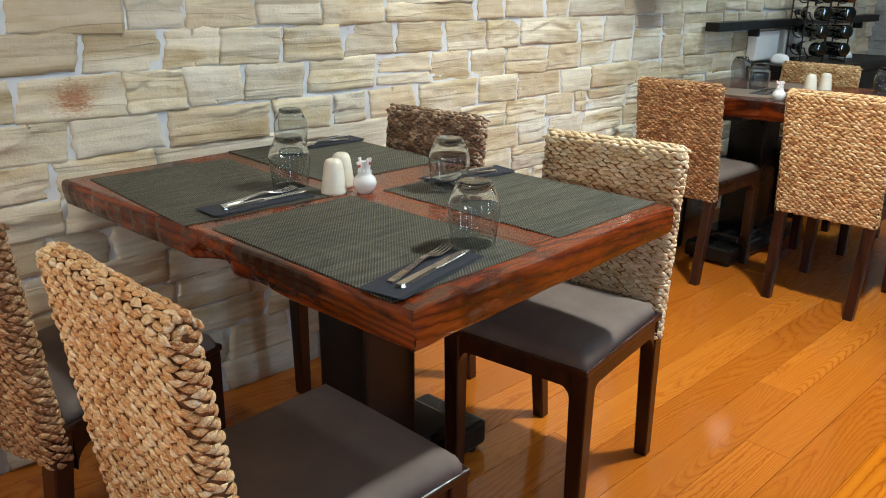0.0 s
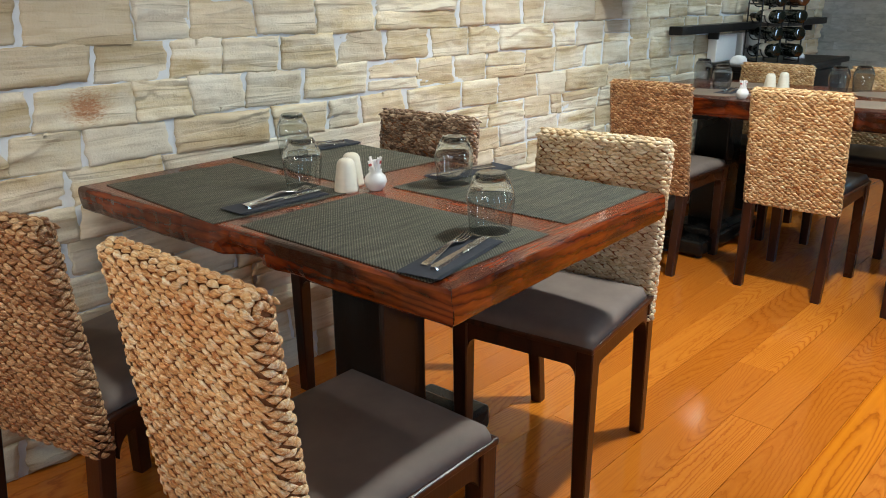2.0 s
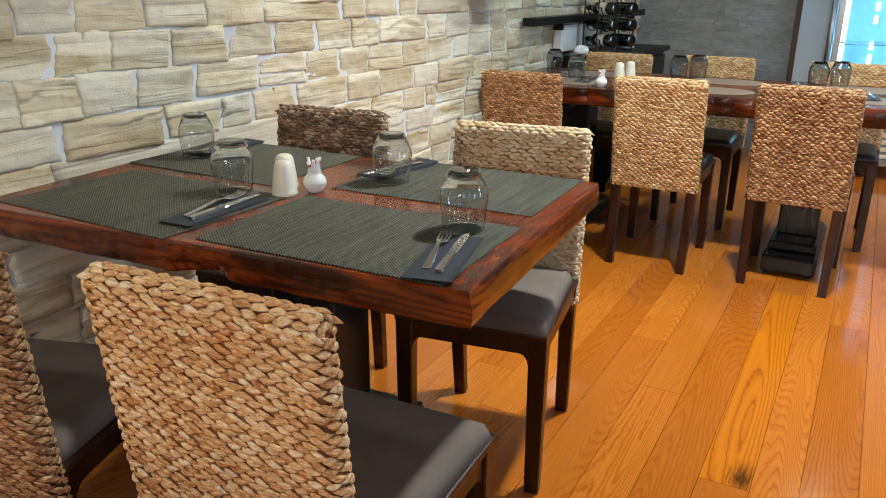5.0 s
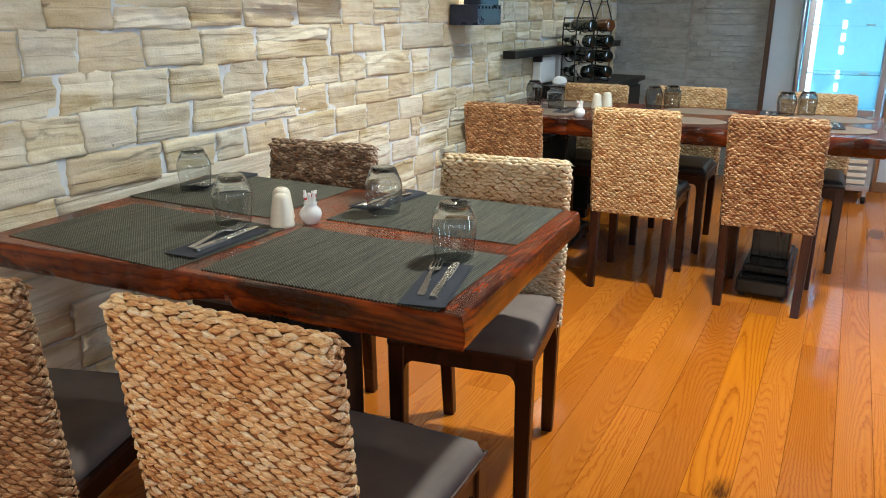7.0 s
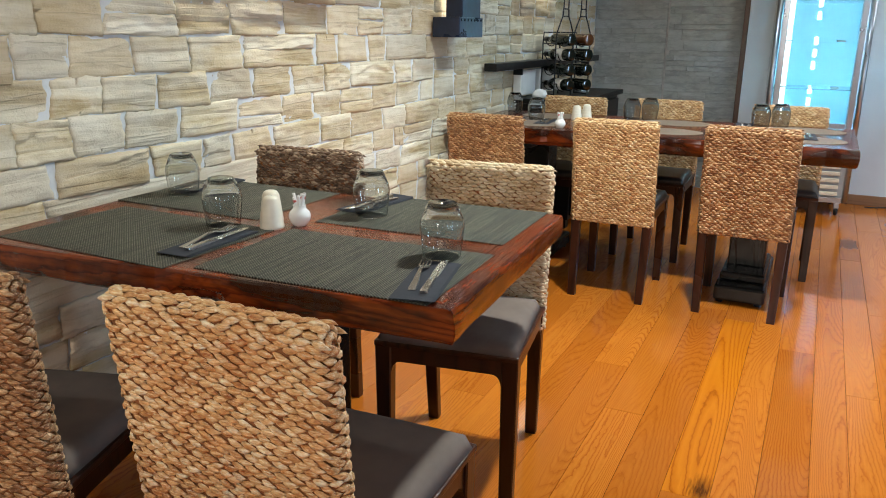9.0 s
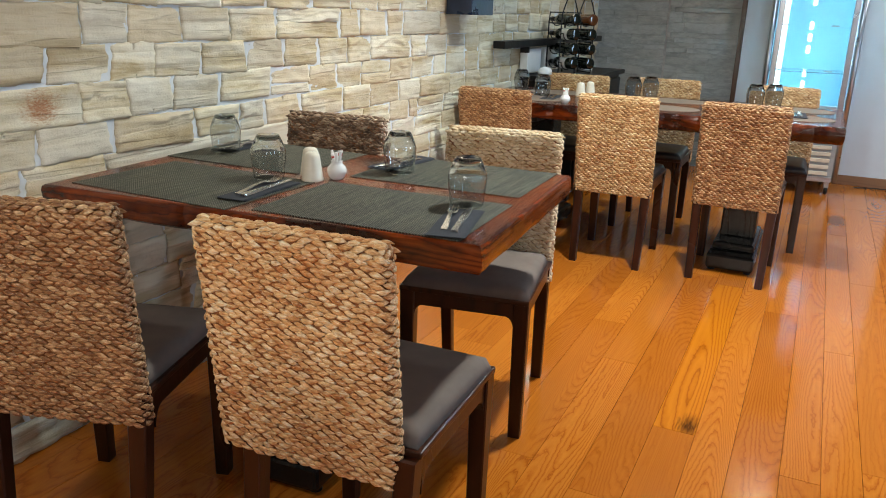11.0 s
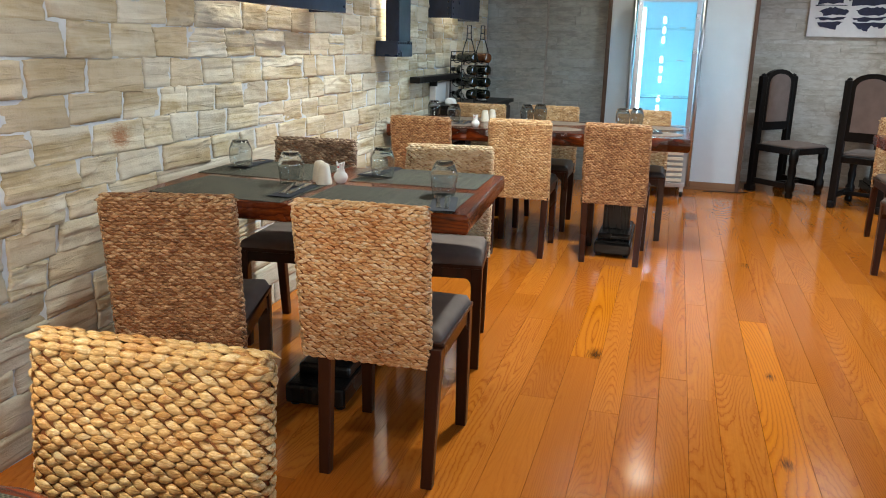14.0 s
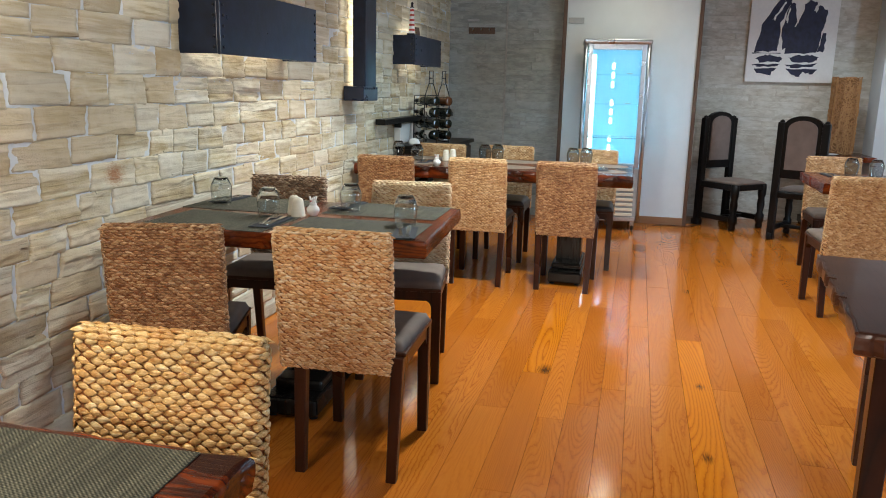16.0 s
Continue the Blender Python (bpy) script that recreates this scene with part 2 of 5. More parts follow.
def weave_material(name, stops, tone):
    """Twisted grass cord: every twist has its own tone, with highlight and shade painted in."""
    m, nt, p = material(name)
    geo = nt.nodes.new("ShaderNodeNewGeometry")
    twist = noise_tex(nt, mapped(nt, (150, 75, 190), 3.0), 1.0, 3.0, 0.6)
    fac = math_node(nt, "MULTIPLY_ADD", geo.outputs["Random Per Island"], 0.64)
    nt.links.new(math_node(nt, "SUBTRACT", math_node(nt, "MULTIPLY", twist, 1.5), 0.55), fac.node.inputs[2])
    c = ramp(nt, fac, stops)
    fibre = noise_tex(nt, mapped(nt, (420, 34, 420)), 1.0, 3.0, 0.6)
    # dark and pale fibre streaks, which also paint strand shade and highlights
    c = mix(nt, ramp(nt, fibre, [(0.52, (0, 0, 0)), (0.72, (0.6, 0.6, 0.6))]), c, tuple(x * 0.75 for x in stops[0][1]))
    c = mix(nt, ramp(nt, fibre, [(0.30, (0.7, 0.7, 0.7)), (0.48, (0, 0, 0))]), c, tuple(min(1.0, x * 1.15) for x in stops[3][1]))
    patch = noise_tex(nt, mapped(nt, (1, 1, 1), 9.0), 9.0, 3.0)
    c = mix(nt, ramp(nt, patch, [(0.45, (0, 0, 0)), (0.75, (0.6, 0.6, 0.6))]), c, tone, "MULTIPLY")
    nt.links.new(c, p.inputs["Base Color"])
    p.inputs["Roughness"].default_value = 0.42
    p.inputs["Specular IOR Level"].default_value = 0.5
    bump(nt, p, math_node(nt, "ADD", fibre, twist), 0.9, 0.0016)
    return m


def glass_material(name, tint, rough=0.0, ior=1.45):
    m, nt, p = material(name)
    p.inputs["Base Color"].default_value = (*tint, 1)
    p.inputs["Transmission Weight"].default_value = 1.0
    p.inputs["Roughness"].default_value = rough
    p.inputs["IOR"].default_value = ior
    return m


def glow(name, colour, power):
    m, nt, p = material(name)
    p.inputs["Base Color"].default_value = (*colour, 1)
    p.inputs["Emission Color"].default_value = (*colour, 1)
    p.inputs["Emission Strength"].default_value = power
    return m


def mat_weave(name):
    """Woven vinyl of a place mat: crossing ribs and dark streaks."""
    m, nt, p = material(name)
    v = mapped(nt, (1, 1, 1))
    sep = node(nt, "SeparateXYZ")
    nt.links.new(v, sep.inputs[0])
    sx = math_node(nt, "SINE", math_node(nt, "MULTIPLY", sep.outputs[0], 2 * math.pi / 0.0066))
    sy = math_node(nt, "SINE", math_node(nt, "MULTIPLY", sep.outputs[1], 2 * math.pi / 0.0074))
    w = math_node(nt, "MULTIPLY_ADD", math_node(nt, "MULTIPLY", sx, sy), 0.5)
    w.node.inputs[2].default_value = 0.5
    streak = noise_tex(nt, mapped(nt, (7, 150, 1), 5.0), 1.0, 3.0, 0.6)
    c = ramp(nt, w, [(0.25, (0.016, 0.017, 0.013)), (0.58, (0.110, 0.109, 0.078)), (0.92, (0.29, 0.28, 0.205))])
    c = mix(nt, ramp(nt, streak, [(0.35, (0.85, 0.85, 0.85)), (0.65, (0, 0, 0))]), c, (0.030, 0.032, 0.026))
    pale = noise_tex(nt, mapped(nt, (5, 190, 1), 3.0), 1.0, 2.0, 0.5)
    c = mix(nt, ramp(nt, pale, [(0.55, (0, 0, 0)), (0.72, (0.45, 0.45, 0.45))]), c, (0.17, 0.16, 0.115))
    nt.links.new(c, p.inputs["Base Color"])
    p.inputs["Roughness"].default_value = 0.6
    p.inputs["Specular IOR Level"].default_value = 0.3
    bump(nt, p, w, 0.9, 0.002)
    return m


M_STONE = stone_material("cream_limestone", [(0.36, (0.46, 0.34, 0.165)), (0.45, (0.73, 0.62, 0.405)), (0.57, (0.87, 0.80, 0.635))], (0.80, 0.76, 0.645))
M_STONE_REST = stone_material("cream_limestone_rest", [(0.36, (0.46, 0.34, 0.165)), (0.45, (0.73, 0.62, 0.405)), (0.57, (0.87, 0.80, 0.635))], (0.80, 0.76, 0.645), by_island=True)
M_RUST = stone_material("rust_spotted_limestone", [(0.36, (0.46, 0.34, 0.165)), (0.45, (0.73, 0.62, 0.405)), (0.57, (0.87, 0.80, 0.635))], (0.80, 0.76, 0.645), patch=True)
M_LEDGE = stone_material("grey_ledge_stone", [(0.25, (0.27, 0.30, 0.295)), (0.48, (0.39, 0.43, 0.43)), (0.72, (0.53, 0.575, 0.58))], (0.47, 0.515, 0.515), strata=16.0, tone_lo=0.88, rust=False, depth=0.006)
M_LEDGE_PALE = stone_material("pale_ledge_stone", [(0.25, (0.44, 0.40, 0.33)), (0.48, (0.60, 0.585, 0.53)), (0.72, (0.75, 0.745, 0.70))], (0.70, 0.70, 0.67), strata=16.0, tone_lo=0.90, rust=False, depth=0.006)
M_MORTAR = plain("pale_mortar", (0.66, 0.685, 0.70), 0.9, vary=0.12, scale=14, relief=0.006)
M_PLASTER = plain("white_plaster", (0.69, 0.735, 0.765), 0.75, vary=0.03, scale=5, relief=0.0006)
# unseen walls and ceiling, made dark to cut the bounced light
M_SHADEWALL = plain("dark_unseen_wall", (0.22, 0.17, 0.13), 0.8, vary=0.06, scale=4)
M_CEIL = plain("dark_unseen_ceiling", (0.22, 0.205, 0.185), 0.9, vary=0.03)
M_FLOOR = wood("oiled_oak_plank", (0.34, 0.074, 0.0070), (0.565, 0.166, 0.016), (0.70, 0.236, 0.027), calm=0.72, rough=0.14, gloss=0.33, coat=0.18, along="X", ring=64, knots=1.3, streak=0.62, tone=0.78, band=0.35, relief=0.06)
M_FLOORGAP = plain("floor_joint", (0.10, 0.03, 0.008), 0.8)
M_TABLE = wood("red_lacquered_pine", (0.018, 0.0030, 0.0012), (0.165, 0.0205, 0.0028), (0.40, 0.070, 0.0070), calm=0.3, relief=1.0, streak=0.7, rough=0.22, coat=0.2, gloss=0.4, along="Y", ring=40, knots=2.2, blotch=0.92)
M_TABLE_X = wood("red_lacquered_pine_cross", (0.018, 0.0030, 0.0012), (0.190, 0.0250, 0.0035), (0.42, 0.078, 0.0085), calm=0.25, relief=1.0, streak=0.7, rough=0.22, coat=0.2, gloss=0.4, along="X", ring=40, knots=2.2, blotch=0.8)
M_TABLE_DARK = wood("dark_lacquered_pine", (0.03, 0.010, 0.006), (0.085, 0.030, 0.016), (0.14, 0.05, 0.028), rough=0.30, coat=0.25, along="X", ring=26)
M_LEG = wood("dark_stained_wood", (0.006, 0.0025, 0.002), (0.034, 0.0092, 0.0038), (0.072, 0.0190, 0.0068), rough=0.30, coat=0.0, gloss=0.35, along="Z", ring=14)
M_BLACKWOOD = wood("black_carved_wood", (0.004, 0.004, 0.004), (0.010, 0.009, 0.009), (0.018, 0.016, 0.015), rough=0.38, gloss=0.2, along="Z", ring=14)
M_PEDESTAL = wood("black_lacquered_wood", (0.003, 0.003, 0.003), (0.007, 0.007, 0.007), (0.014, 0.013, 0.012), rough=0.26, gloss=0.28, along="Z", ring=14)
M_BLACK = plain("black_metal", (0.012, 0.012, 0.013), 0.42, metal=0.3, vary=0.3)
M_BOX = plain("black_leather_box", (0.006, 0.014, 0.040), 0.30, vary=0.35, scale=18, relief=0.002, gloss=0.5)
M_STUD = plain("dark_studs", (0.03, 0.03, 0.035), 0.3, metal=0.8)
M_STRAW = weave_material("straw_weave", [(0.0, (0.28, 0.125, 0.043)), (0.3, (0.54, 0.30, 0.122)), (0.7, (0.72, 0.47, 0.218)), (1.0, (0.89, 0.74, 0.49))], (0.76, 0.55, 0.36))
M_STRAW_LIGHT = weave_material("light_straw_weave", [(0.0, (0.40, 0.125, 0.028)), (0.3, (0.70, 0.36, 0.130)), (0.7, (0.86, 0.555, 0.26)), (1.0, (0.97, 0.83, 0.60))], (0.82, 0.56, 0.36))
M_PALE = weave_material("pale_weave", [(0.0, (0.44, 0.265, 0.110)), (0.3, (0.70, 0.51, 0.285)), (0.75, (0.87, 0.71, 0.47)), (1.0, (0.95, 0.85, 0.67))], (0.82, 0.66, 0.48))
M_DARKWEAVE = weave_material("dark_weave", [(0.0, (0.06, 0.028, 0.016)), (0.35, (0.14, 0.075, 0.042)), (0.66, (0.30, 0.18, 0.105)), (0.86, (0.66, 0.53, 0.38))], (0.6, 0.5, 0.45))
M_BROWN = weave_material("brown_weave", [(0.0, (0.15, 0.052, 0.018)), (0.35, (0.30, 0.132, 0.048)), (0.75, (0.49, 0.265, 0.112)), (1.0, (0.76, 0.54, 0.31))], (0.62, 0.46, 0.36))
M_GOLD = weave_material("golden_weave", [(0.0, (0.40, 0.16, 0.035)), (0.3, (0.64, 0.36, 0.115)), (0.75, (0.78, 0.525, 0.215)), (1.0, (0.90, 0.72, 0.42))], (0.80, 0.56, 0.34))
# dark core whose colour paints the shade in the gaps between strands
M_CORE = plain("gap_shade_core", (0.30, 0.115, 0.040), 0.9, vary=0.3, scale=60)
M_SUEDE = plain("taupe_suede", (0.165, 0.127, 0.106), 0.95, vary=0.16, scale=9, relief=0.0006)
M_SEATBLACK = plain("black_leather_seat", (0.028, 0.027, 0.028), 0.42, vary=0.2, scale=25, relief=0.0006)
M_TAUPE = plain("taupe_velvet", (0.20, 0.155, 0.135), 0.85, vary=0.12, scale=9, relief=0.0006)
M_MAT = mat_weave("woven_vinyl_mat")
M_OVAL = plain("grey_oval_mat", (0.19, 0.14, 0.10), 0.6, vary=0.1, scale=60)
M_GLASS = glass_material("smoked_glass", (0.82, 0.845, 0.845))
# darker tint paints in the dark surroundings mirrored by the far glasses
M_GLASSDARK = glass_material("reflection_dark_glass", (0.68, 0.70, 0.71))
# tint stands in for dark refraction in the clear thick base
M_GLASSFOOT = glass_material("refraction_dark_foot", (0.50, 0.53, 0.52))
M_PANE = glass_material("clear_pane", (0.97, 0.99, 0.99), ior=1.13)
M_CREAM = plain("cream_ceramic", (0.80, 0.74, 0.60), 0.3, vary=0.05, coat=0.4)
M_WHITE = plain("white_ceramic", (0.82, 0.82, 0.80), 0.22, vary=0.02, coat=0.5)
M_PAPER = plain("white_paper", (0.85, 0.84, 0.82), 0.7, vary=0.04)
M_RED = plain("red_paint", (0.50, 0.06, 0.05), 0.5)
M_NAPKIN = plain("navy_paper_napkin", (0.018, 0.022, 0.034), 0.75, vary=0.2, scale=80, relief=0.0004)
M_STEEL = plain("polished_steel", (0.52, 0.51, 0.50), 0.2, metal=1.0, vary=0.03)
M_CHROME = plain("brushed_chrome", (0.46, 0.48, 0.51), 0.30, metal=1.0, vary=0.05)
M_GREYPANEL = plain("grey_panel", (0.42, 0.43, 0.44), 0.4, vary=0.05)
M_FRIDGEWHITE = plain("fridge_lining", (0.36, 0.64, 0.76), 0.4, vary=0.03)
M_LED = glow("cool_led", (0.66, 0.93, 1.0), 8.0)
M_LAMPGLOW = glow("warm_tube", (1.0, 0.94, 0.78), 3.5)
M_BOTTLE = plain("dark_bottle_glass", (0.008, 0.012, 0.009), 0.10, vary=0.2, coat=0.5)
M_BOTTLEBROWN = plain("amber_bottle_glass", (0.10, 0.035, 0.012), 0.14, vary=0.2, coat=0.5)
M_CANVAS = plain("white_canvas", (0.78, 0.77, 0.76), 0.8, vary=0.03, relief=0.0005)
M_INK = plain("navy_brush_paint", (0.012, 0.014, 0.045), 0.6, vary=0.4, scale=20)
M_TWIG = wood("willow_twig", (0.22, 0.09, 0.03), (0.42, 0.20, 0.07), (0.56, 0.30, 0.12), rough=0.6, along="Z", ring=10)
M_BROWNTRIM = wood("brown_trim", (0.05, 0.02, 0.012), (0.10, 0.05, 0.03), (0.14, 0.075, 0.045), rough=0.45, along="Z", ring=14)
M_SKIRT = wood("light_brown_skirting", (0.20, 0.09, 0.04), (0.30, 0.15, 0.075), (0.36, 0.19, 0.10), rough=0.4, along="Y", ring=14)

# ---- mesh helpers ----


def link_mesh(name, me, mat, parent=None, label="", at=None):
    ob = new(name, me)
    if mat is not None and not me.materials:
        me.materials.append(mat)
    if parent is not None:
        ob.parent = parent
    if at is not None:
        ob.matrix_basis = at
    if label:
        ob["label"] = label
    return ob


def part(name, bm, mat, parent=None, label="", smooth=False, at=None):
    me = bpy.data.meshes.new(name)
    bmesh.ops.recalc_face_normals(bm, faces=bm.faces)
    if smooth:
        for f in bm.faces:
            f.smooth = True
    bm.to_mesh(me)
    bm.free()
    return link_mesh(name, me, mat, parent, label, at)


def empty(name, m, label, category, group="", kind=""):
    ob = new(name)
    ob.empty_display_size = 0.05
    ob.matrix_basis = m
    return tagged(ob, label, category, group, kind)


def box_bm(x0, x1, y0, y1, z0, z1, bevel=0.0, seg=2, bm=None):
    out = bm or bmesh.new()
    r = bmesh.ops.create_cube(out, size=1.0, matrix=Matrix.Translation(((x0 + x1) / 2, (y0 + y1) / 2, (z0 + z1) / 2)) @ Matrix.Diagonal((x1 - x0, y1 - y0, z1 - z0, 1)))
    if bevel:
        edges = list({e for v in r["verts"] for e in v.link_edges})
        bmesh.ops.bevel(out, geom=edges, offset=bevel, segments=seg, affect="EDGES", profile=0.5)
    return out


def lathe_bm(profile, seg=24, bm=None, m=None):
    """Spin a profile of (radius, height) round z."""
    out = bm or bmesh.new()
    rings = []
    for r, z in profile:
        if r < 1e-5:
            rings.append([out.verts.new((0, 0, z))])
        else:
            rings.append([out.verts.new((r * math.cos(2 * math.pi * i / seg), r * math.sin(2 * math.pi * i / seg), z)) for i in range(seg)])
    for a, b in zip(rings, rings[1:]):
        for i in range(seg):
            j = (i + 1) % seg
            quad = [a[i % len(a)], a[j % len(a)], b[j % len(b)], b[i % len(b)]]
            quad = list(dict.fromkeys(quad))
            if len(quad) > 2:
                out.faces.new(quad)
    if m is not None:
        bmesh.ops.transform(out, matrix=m, verts=[v for ring in rings for v in ring])
    return out


def tube_bm(points, radius, seg=8, bm=None, closed=False):
    out = bm or bmesh.new()
    pts = [Vector(p) for p in points]
    rings = []
    n = len(pts)
    ref = None
    for i, p in enumerate(pts):
        a = pts[(i - 1) % n] if closed or i > 0 else p
        b = pts[(i + 1) % n] if closed or i < n - 1 else p
        d = (b - a).normalized()
        if ref is None:
            ref = d.orthogonal().normalized()
        ref = (ref - d * ref.dot(d)).normalized()
        side = d.cross(ref)
        r = radius[i] if isinstance(radius, (list, tuple)) else radius
        rings.append([out.verts.new(p + r * (math.cos(2 * math.pi * k / seg) * ref + math.sin(2 * math.pi * k / seg) * side)) for k in range(seg)])
    for i in range(n if closed else n - 1):
        a, b = rings[i], rings[(i + 1) % n]
        for k in range(seg):
            out.faces.new((a[k], a[(k + 1) % seg], b[(k + 1) % seg], b[k]))
    if not closed:
        out.faces.new(rings[0][::-1])
        out.faces.new(rings[-1])
    return out


def prism_bm(outline, axis, a, b, bm=None):
    """Extrude a closed outline of 2D points along an axis from a to b."""
    out = bm or bmesh.new()

    def place(u, v, w):
        return {"x": (w, u, v), "y": (u, w, v), "z": (u, v, w)}[axis]
    lo = [out.verts.new(place(u, v, a)) for u, v in outline]
    hi = [out.verts.new(place(u, v, b)) for u, v in outline]
    n = len(outline)
    for i in range(n):
        out.faces.new((lo[i], lo[(i + 1) % n], hi[(i + 1) % n], hi[i]))
    out.faces.new(lo[::-1])
    out.faces.new(hi)
    return out


def wall_box(name, x0, x1, y0, y1, z0, z1, mat, label, category="wall"):
    return tagged(part(name, box_bm(x0, x1, y0, y1, z0, z1), mat), label, category, kind="structure")


# ---- room shell ----
X0, X1, Y0, YW = -5.0, 7.2, -3.9, 2.14   # unseen rear wall, far wall, window side, stone wall
GREY_X, PILLAR_X, RECESS_X = 6.52, 6.42, 7.12
floor = wall_box("floor", X0, X1 + 0.3, Y0, YW + 0.02, -0.12, -0.012, M_FLOORGAP, "glossy orange oak plank floor with dark joints", "floor")
wall_box("ceiling", X0, X1 + 0.3, Y0, YW + 0.2, CEIL, CEIL + 0.12, M_CEIL, "plain unseen ceiling, darkened to cut bounced light", "ceiling")
stone_wall = wall_box("wall_north", X0, GREY_X + 0.1, YW, YW + 0.2, -0.1, CEIL, M_MORTAR, "cream limestone block wall with pale mortar joints")
grey_wall = wall_box("wall_east", GREY_X, GREY_X + 0.3, 0.9, YW + 0.2, -0.1, CEIL, plain("ledge_backing", (0.42, 0.415, 0.40), 0.9), "grey stacked ledge stone wall")
recess_wall = wall_box("wall_recess", RECESS_X, RECESS_X + 0.3, Y0, -0.2, -0.1, CEIL, plain("recess_backing", (0.42, 0.415, 0.40), 0.9), "pale grey stacked ledge stone wall")


def wall_with_openings(name, axis, at, thick, lo, hi, openings, label):
    """A wall with rectangular openings (a, b, z0, z1) along it, built from butting blocks."""
    bm = bmesh.new()
    spans = []
    edge = lo
    for a, b, z0, z1 in openings:
        spans.append((edge, a, -0.1, CEIL))
        spans.append((a, b, -0.1, z0))
        spans.append((a, b, z1, CEIL))
        edge = b
    spans.append((edge, hi, -0.1, CEIL))
    for a, b, z0, z1 in spans:
        if axis == "y":
            box_bm(a, b, at - thick, at, z0, z1, bm=bm)
        else:
            box_bm(at - thick, at, a, b, z0, z1, bm=bm)
    return tagged(part(name, bm, M_SHADEWALL), label, "wall", kind="structure")


wall_with_openings("wall_south", "y", Y0, 0.2, X0 - 0.2, X1 + 0.3, [(-3.2, -1.2, 0.06, 2.45), (-0.4, 1.6, 0.06, 2.45), (2.4, 4.4, 0.06, 2.45)], "unseen dark brown wall with three floor-length windows")
# unseen wall; its high openings are added for the rear fill lamps
wall_with_openings("wall_west", "x", X0, 0.2, Y0 - 0.2, YW + 0.2, [(-2.7, -0.9, 1.72, 2.58), (-0.25, 1.55, 1.72, 2.58)], "unseen dark brown wall with two high openings added behind the fill lamps")
wall_box("wall_end", 6.75, RECESS_X - 0.003, Y0, -2.02, 0, CEIL, M_PLASTER, "white painted wall end beside the recess")

pillar = empty("pillar", pose(0, 0, 0), "white plaster pier with dark brown corner trims behind the fridge", "pillar", kind="structure")
part("pier", box_bm(PILLAR_X, X1 + 0.1, -0.305, 0.935, 0, CEIL), M_PLASTER, pillar)
part("corner_trim", box_bm(PILLAR_X - 0.012, PILLAR_X + 0.09, 0.936, 0.972, 0, CEIL, 0.003), M_BROWNTRIM, pillar)
part("corner_trim", box_bm(PILLAR_X - 0.012, RECESS_X - 0.05, -0.34, -0.306, 0, CEIL, 0.003), M_BROWNTRIM, pillar)
part("skirting", box_bm(PILLAR_X - 0.016, PILLAR_X - 0.001, -0.305, 0.93, 0, 0.075, 0.003), M_SKIRT, pillar)
part("wall_plate", box_bm(PILLAR_X - 0.012, PILLAR_X - 0.001, 0.77, 0.92, 1.93, 1.985, 0.003), M_GREYPANEL, pillar, "small grey plastic plate")

# ---- chairs ----


